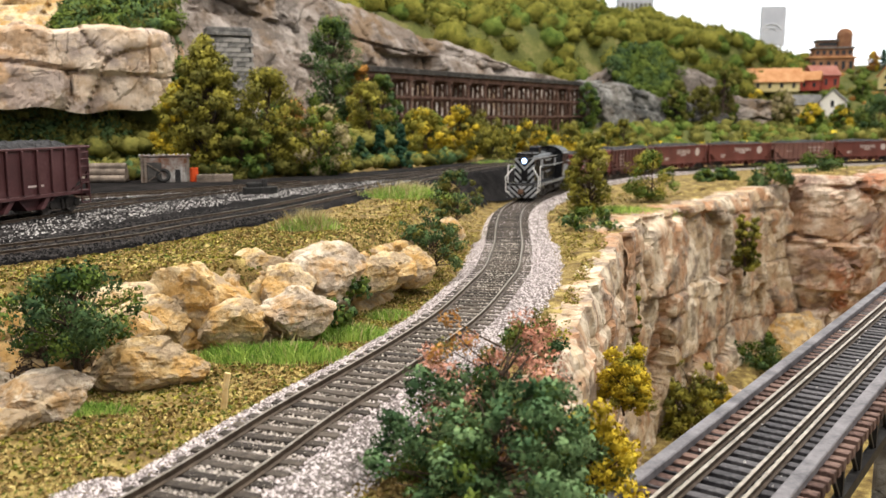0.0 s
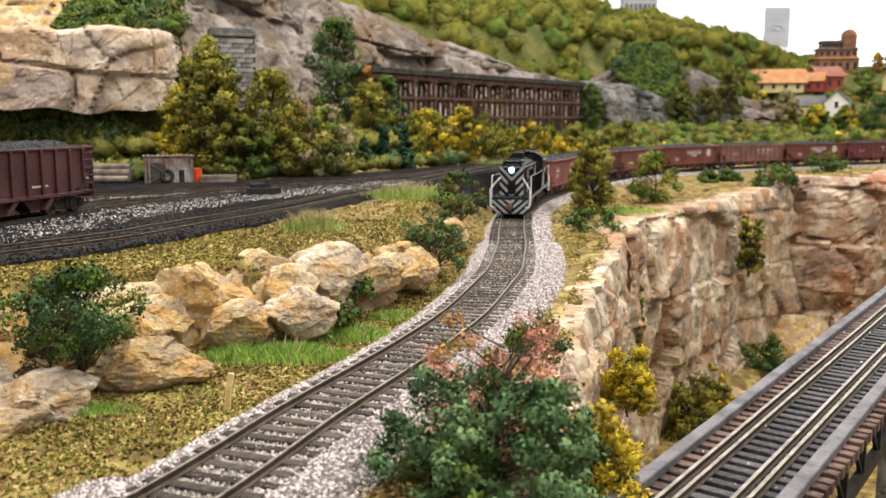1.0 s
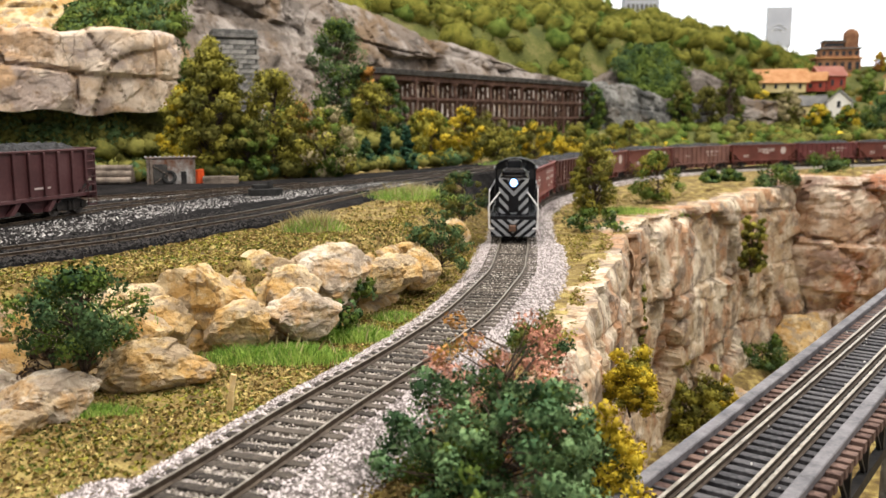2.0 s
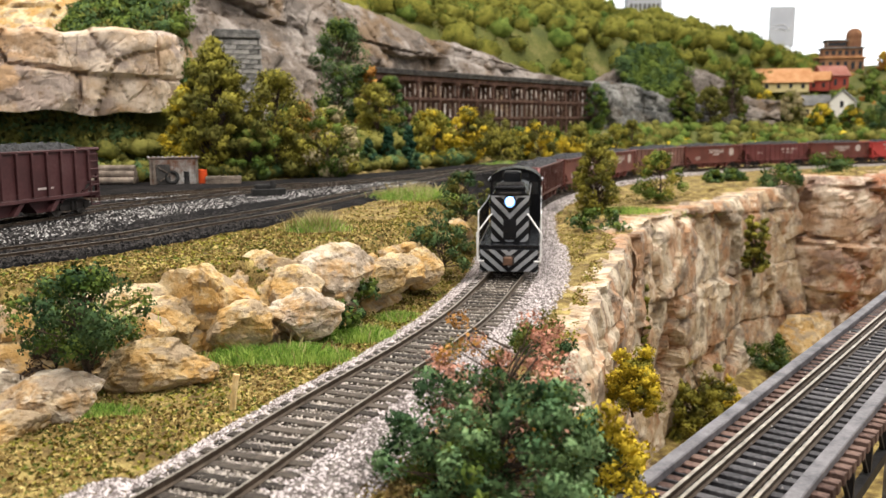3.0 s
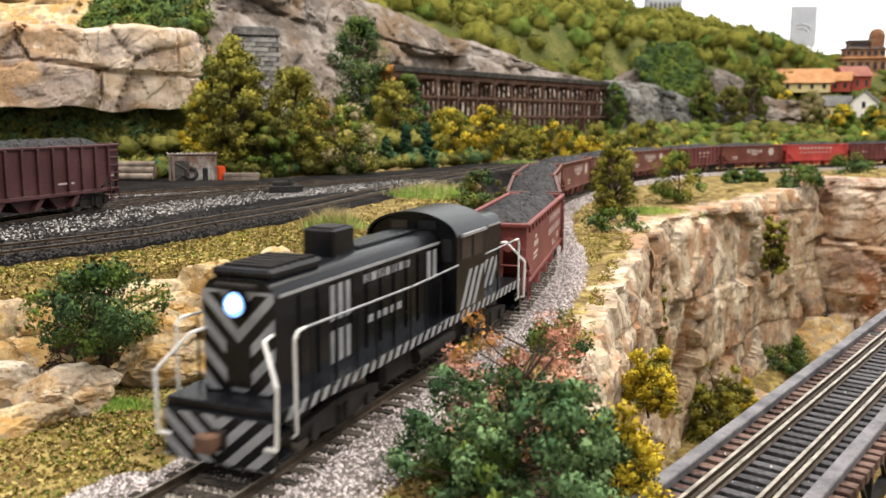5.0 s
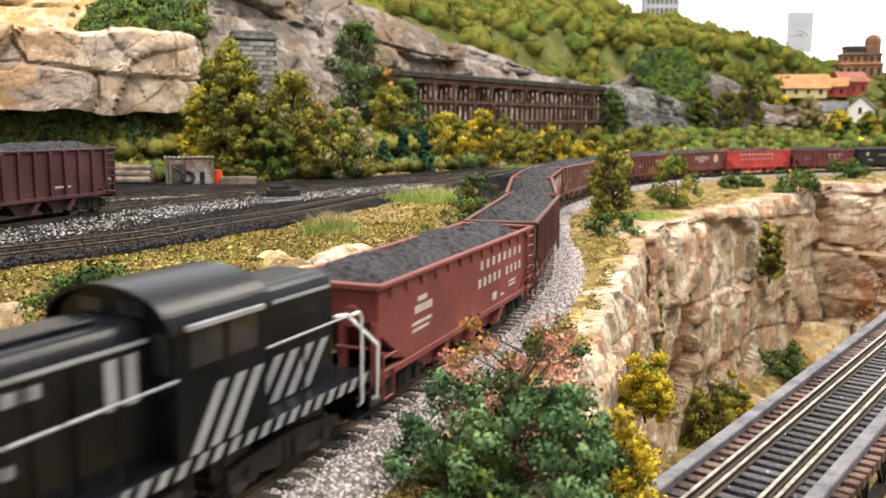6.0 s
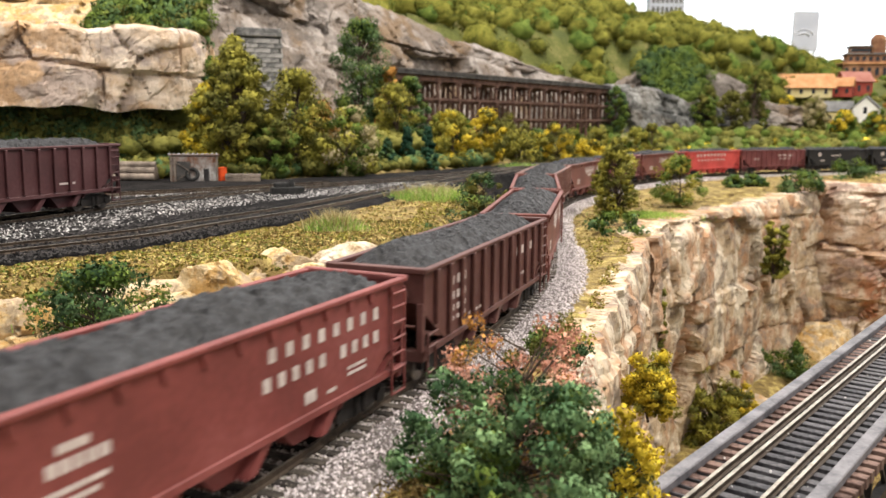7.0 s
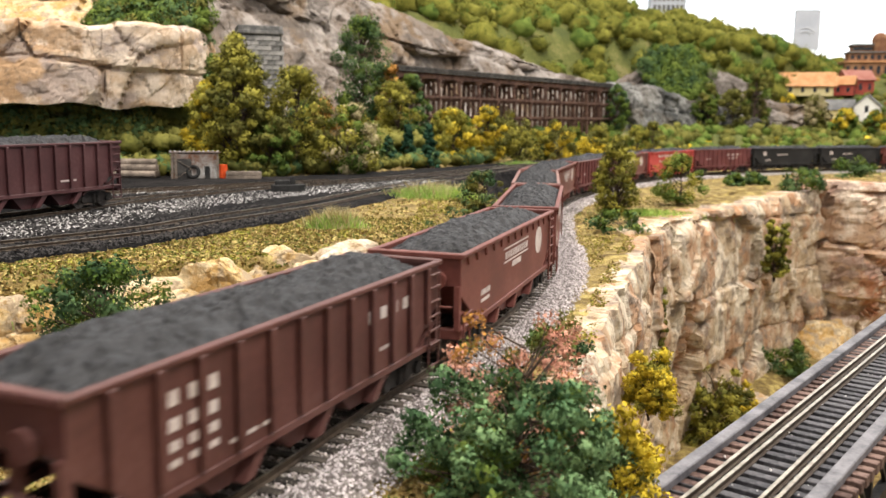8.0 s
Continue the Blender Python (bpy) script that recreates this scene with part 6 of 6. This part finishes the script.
def coal_load(seed, x0, x1, w, z0, hump):
    xs, ys = np.linspace(x0, x1, 120), np.linspace(-w, w, 32)
    v = []
    for x in xs:
        for y in ys:
            e = min(1, (x - x0) / 14, (x1 - x) / 14)
            s = min(1, (w - abs(y)) / 9)
            h = z0 + hump * max(0, e) ** 0.8 * (0.15 + 0.85 * max(0, s) ** 0.8) * (0.85 + 0.3 * noise.noise((x / 30 + seed, y / 20, 0)))
            h += 1.3 * noise.noise((x / 1.9, y / 1.9, seed)) + 0.8 * noise.noise((x / 5, y / 5, seed + 4))
            v.append((x + 0.5 * noise.noise((x, y, 1.5)), y + 0.3 * noise.noise((x, y, 7.5)), h))
    i = np.arange(len(v)).reshape(len(xs), len(ys))
    f = np.stack([i[:-1, :-1], i[1:, :-1], i[1:, 1:], i[:-1, 1:]], -1).reshape(-1, 4)
    return v, f


def hopper_car(style, paint_m, label, seed, letter="dim", emblem=False):
    """Open hopper car with slope sheets, ladders, outlet bays and a coal load."""
    root = empty("hopper_car", label, "hopper car", group="hopper cars of the train")
    top, W, L = 37.5, 16.0, 69.0
    for sgn in (-1, 1):
        y0, y1 = sgn * (W - 1), sgn * W
        bm = bmnew()
        prism(bm, [(-L, top), (-L, 24), (-52, 12), (52, 12), (L, 24), (L, top)], min(y0, y1), max(y0, y1))
        side = part("side_sheet", bm, paint_m, root)
        yo = sgn * W
        if style == "ribbed":
            for k in range(12):
                x = -60.5 + k * 11
                bm = bmnew()
                zb = 13 if abs(x) < 52 else 19
                box(bm, x - 1.0, x + 1.0, min(yo, yo + sgn * 1.5), max(yo, yo + sgn * 1.5), zb, top - 1, 0.3)
                part("rib", bm, paint_m, side)
        else:
            for k in range(13):
                x = -62 + k * 10.3
                bm = bmnew()
                a, b = min(yo, yo + sgn * 0.7), max(yo, yo + sgn * 0.7)
                prism(bm, [(x - 1.5, top - 1), (x + 1.5, top - 1), (x + 0.8, top - 4.2), (x - 0.8, top - 4.2)], a, b)
                part("gusset", bm, paint_m, side)
        bm = bmnew()
        box(bm, -L - 0.6, L + 0.6, min(yo - sgn * 1.1, yo + sgn * 1.2), max(yo - sgn * 1.1, yo + sgn * 1.2), top - 1.1, top + 0.2, 0.25)
        part("top_rail", bm, paint_m, root)
        bm = bmnew()
        box(bm, -L, L, min(yo - sgn * 2.0, yo + sgn * 0.5), max(yo - sgn * 2.0, yo + sgn * 0.5), 10.2, 12.4, 0.3)
        part("side_sill", bm, paint_m, root)
        yl, t = (yo + 0.04 if sgn > 0 else yo - 0.16), 0.12
        # text reads left to right on both sides
        dirx = 1 if sgn < 0 else -1
        rows = {"two_lines": ((9, 28.4, 8, 2.5, 3.3, 1.49), (7, 22.0, 5, 2.5, 3.3, 1.09), (37, 22.0, 4, 2.5, 3.3, 1.09), (-44, 28, 3, 1.6, 1.6, 0.5), (-46, 24.5, 5, 2.0, 2.4, 0.3), (-48, 21, 7, 1.6, 1.0, 0.3), (-48, 19, 6, 1.6, 1.0, 0.3), (40, 16.6, 4, 1.8, 0.8, 0.3), (40, 18.2, 4, 1.8, 0.8, 0.3), (22, 14.6, 1, 4.4, 3.0, 0), (31, 14.6, 1, 4.0, 0.9, 0)),
                "initials": ((26, 27, 4, 3.4, 3.4, 0.9), (-47, 28.5, 3, 2.6, 3.0, 1.1), (-47, 23.5, 3, 2.8, 2.6, 0.9), (-47, 19.6, 3, 2.8, 2.0, 0.9), (-47, 16.4, 3, 2.8, 1.4, 0.9), (-30, 15, 3, 3.5, 0.9, 0.5), (32, 18, 3, 2, 1.0, 0.4)),
                "framed": ((-14, 27, 10, 2.4, 2.8, 0.5), (-4, 22.5, 6, 1.8, 2.2, 0.35), (-46, 19, 4, 2.2, 2.0, 0.3), (-46, 16.5, 5, 1.6, 1.2, 0.3)),
                "many": ((-44, 30, 9, 4.6, 3.6, 0.9), (-40, 23, 9, 3.2, 2.4, 1.6)),
                "dim": ((8, 27, 9, 2.6, 3.2, 0.5), (12, 22, 6, 2.6, 2.6, 0.5), (-44, 22, 4, 2, 2.4, 0.4)),
                "small": ((20, 16.5, 8, 1.2, 1.1, 0.3), (-40, 14.5, 9, 1.2, 0.9, 0.3)),
                "marks": ((-50, 26, 1, 7, 6, 0), (-20, 26, 7, 2.2, 2.4, 0.5), (-44, 17, 4, 2, 2.6, 0.4))}[letter]
        for x, z, n, w, h, g in rows:
            if dirx < 0:
                span = n * w * (1 + g) - w * g
                x = -x - span
            ink = M_LETTER if letter not in ("dim", "small") else M_LETTERDIM
            for k in range(n if w >= 1.85 else 1):
                lt = bmnew()
                wide = w if w >= 1.85 else n * w * (1 + g) - w * g
                box(lt, x + k * w * (1 + g), x + k * w * (1 + g) + wide, yl, yl + t, z, z + h)
                part("letter_bar", lt, ink, side, "plain painted lettering bar")
        if letter == "framed":
            for z in (31, 25.6):
                x = -16 if dirx > 0 else -22
                lt = bmnew()
                box(lt, x, x + 38, yl, yl + t, z, z + 0.6)
                part("letter_line", lt, M_LETTER, side)
        if emblem:
            bm = bmnew()
            ex = 42 * dirx
            rod(bm, (ex, yl, 27), (ex, yl + t, 27), 6.2, 6.2, 22)
            part("emblem", bm, M_LETTER, side, "round white emblem")
    for e in (-1, 1):
        xe = e * L
        bm = bmnew()
        box(bm, min(xe, xe - e * 1), max(xe, xe - e * 1), -W + 0.8, W - 0.8, 27, top, 0)
        part("end_sheet", bm, paint_m, root)
        bm = bmnew()
        box(bm, min(xe - e * 1.2, xe + e * 1.4), max(xe - e * 1.2, xe + e * 1.4), -W - 1, W + 1, top - 1.3, top + 0.5, 0.3)
        part("top_rail", bm, paint_m, root)
        bm = bmnew()
        a, b = Vector((xe - e * 1, 0, 27)), Vector((xe - e * 30, 0, 8))
        beam(bm, a, b, 2 * W - 3, 0.8)
        part("slope_sheet", bm, paint_m, root)
        bm = bmnew()
        box(bm, min(xe, xe - e * 3), max(xe, xe - e * 3), -W, W, 8.5, 12, 0.3)
        part("end_sill", bm, paint_m, root)
        for y in (-W + 1, -5, 5, W - 1):
            bm = bmnew()
            box(bm, xe - 1.0, xe + 1.0, y - 0.9, y + 0.9, 12, 27)
            part("end_post", bm, paint_m, root)
        for sgn in (-1, 1):
            if e * sgn > 0:
                bm = bmnew()
                for z in (13, 17):
                    tube(bm, [(xe - e * 9, sgn * (W + 0.9), z), (xe - e * 1, sgn * (W + 0.9), z)], 0.4, 5)
                tube(bm, [(xe - e * 1, sgn * (W + 0.9), 5), (xe - e * 1, sgn * (W + 0.9), 18)], 0.4, 5)
                tube(bm, [(xe - e * 7, sgn * (W + 0.9), 12), (xe - e * 7, sgn * (W + 0.9), 5), (xe - e * 1, sgn * (W + 0.9), 5)], 0.4, 5)
                part("grab_iron", bm, paint_m, root)
                bm = bmnew()
                beam(bm, (xe - e * 1, sgn * (W - 1), 18), (xe - e * 15, sgn * (W - 1), 14), 1.6, 1.2)
                part("end_brace", bm, paint_m, root)
                continue
            bm = bmnew()
            for z in (12, 16.5, 21, 25.5, 30, 34):
                tube(bm, [(xe - e * 8, sgn * (W + 1.2), z), (xe - e * 1, sgn * (W + 1.2), z)], 0.45, 5)
            tube(bm, [(xe - e * 8, sgn * (W + 1.0), 10), (xe - e * 8, sgn * (W + 1.0), 35)], 0.4, 5)
            tube(bm, [(xe - e * 1, sgn * (W + 1.0), 5), (xe - e * 1, sgn * (W + 1.0), 35)], 0.4, 5)
            tube(bm, [(xe - e * 8, sgn * (W + 1.0), 10), (xe - e * 8, sgn * (W + 1.0), 5), (xe - e * 1, sgn * (W + 1.0), 5)], 0.4, 5)
            part("ladder", bm, paint_m, root)
            bm = bmnew()
            beam(bm, (xe - e * 1, sgn * (W - 1), 18), (xe - e * 15, sgn * (W - 1), 18), 1.6, 1.2)
            beam(bm, (xe - e * 12, sgn * (W - 1), 12), (xe - e * 1, sgn * (W - 1), 18), 1.4, 1.0)
            part("end_brace", bm, paint_m, root)
        bm = bmnew()
        for y in (6, 11):
            tube(bm, [(xe + e * 1.4, y - 2.5, 20), (xe + e * 1.4, y + 2.5, 20)], 0.4, 5)
        rod(bm, (xe + e * 1, 8.5, 29), (xe + e * 2.4, 8.5, 29), 3.0, 3.0, 12)
        part("brake_gear", bm, paint_m, root)
        coupler(root, xe, e)
        truck(root, e * 50, 20, 4.8, M_TRUCK, 14)
    for x in (-27, 0, 27):
        bm = bmnew()
        prism(bm, [(x - 13, 12.5), (x + 13, 12.5), (x + 4, 3.6), (x - 4, 3.6)], -12, 12)
        prism(bm, [(x - 13, 12.5), (x - 9, 12.5), (x - 2, 4.0), (x - 5, 4.0)], -W + 0.6, W - 0.6)
        part("outlet_bay", bm, paint_m, root)
    bm = bmnew()
    box(bm, -68, 68, -4, 4, 7, 11)
    part("centre_sill", bm, M_TRUCK, root)
    v, f = coal_load(seed, -67.3, 67.3, W - 1.0, 34.6, 7.0)
    ob = link_mesh("coal_load", v, f, M_COAL, root)
    tagged(ob, "heaped black coal")
    return root


P_RED = paint("brownish_red_paint", (0.185, 0.047, 0.043))
P_DARK = paint("dark_brown_paint", (0.095, 0.037, 0.032))
P_OXIDE = paint("oxide_red_paint", (0.14, 0.043, 0.034))
P_WORN = paint("worn_greyish_brown_paint", (0.19, 0.095, 0.08))
P_PURPLE = paint("purplish_brown_paint", (0.14, 0.042, 0.042))
P_BRIGHT = paint("bright_red_paint", (0.45, 0.055, 0.05))
P_BLACK = paint("car_black_paint", (0.016, 0.016, 0.017))

SCALE = 0.92
LOCO = locomotive()
A = hopper_car("offset", P_RED, "brownish red hopper car heaped with coal", 1, "two_lines")
B = hopper_car("ribbed", P_DARK, "dark brown ribbed hopper car heaped with coal", 2, "initials")
C = hopper_car("offset", P_OXIDE, "oxide red hopper car with a round emblem and coal", 3, "framed", True)
D = hopper_car("ribbed", P_WORN, "worn greyish brown hopper car heaped with coal", 4, "dim")
E_ = hopper_car("ribbed", P_PURPLE, "purplish brown hopper car heaped with coal", 5, "dim")
F_ = hopper_car("offset", P_BRIGHT, "bright red hopper car heaped with coal", 6, "many")
G_ = hopper_car("offset", P_BLACK, "black hopper car heaped with coal", 7, "marks")
CARS = [A, B, C]
for proto in (C, D, C, E_, C, F_, E_, G_, G_, C, D):
    if proto in CARS or proto in (C,):
        CARS.append(copy_thing(proto, Matrix()))
    else:
        CARS.append(proto)
# a standing car of the yard
P_MAROON = paint("weathered_maroon_paint", (0.07, 0.025, 0.027))
YC = hopper_car("ribbed", P_MAROON, "weathered maroon hopper car standing on the yard track", 8, "small")
tagged(YC, group="yard cars")
for v_ in [LOCO, YC] + CARS:
    v_.scale = (SCALE, SCALE, SCALE)


def train_pose(s, half, line=MAIN, z=0.0):
    a, b = line.at(s - half), line.at(s + half)
    c = (a + b) / 2
    d = a - b
    return pose(c[0] * 0.001, c[1] * 0.001, z * 0.001, 0, 0, math.degrees(math.atan2(d[1], d[0])))


def place(ob, m):
    ob.matrix_basis = m @ Matrix.Diagonal((SCALE, SCALE, SCALE, 1))


place(YC, train_pose(338, 45, YARD_B, YARD_Z))

# front of the train along the line, in millimetres, second by second
RUN_T = (0.0, 1.0, 1.5, 3.0, 4.5, 5.8, 6.6, 7.5, 8.0)
RUN_S = (1746, 1615, 1550, 1354, 1166, 998, 896, 780, 719)
RUN = np.polyfit(RUN_T, RUN_S, 4)
FIRST, PITCH, STRETCH = 177.0, 151.5, 1.015


def motions():
    steps = [i * 0.25 for i in range(33)]
    walk(LOCO, [(t, train_pose(np.polyval(RUN, t) + 93 * SCALE, 58 * SCALE)) for t in steps])
    for i, c in enumerate(CARS):
        back = FIRST + PITCH * i
        walk(c, [(t, train_pose(np.polyval(RUN, t) + back + 69 * STRETCH, 50 * SCALE)) for t in steps])
    for i, ob in enumerate(CARS):
        ob.scale = (STRETCH, SCALE, SCALE)
    LOCO.scale = (0.91, 0.91, 0.99)


# ---- ties of the near track ----
TIE = tie_mesh(29, 2.9, 1.8)
lay_ties(MAIN, 900, 2250, 6.3, MAIN_TRACK, TIE, M_TIE, -1.9)
TIE_Y = tie_mesh(28, 2.8, 1.6)
TIE_Y.materials.append(M_TIE)
lay_ties(YARD_A, 330, 900, 7.0, YT[0], TIE_Y, M_TIE, YARD_Z - 1.6)
motions()
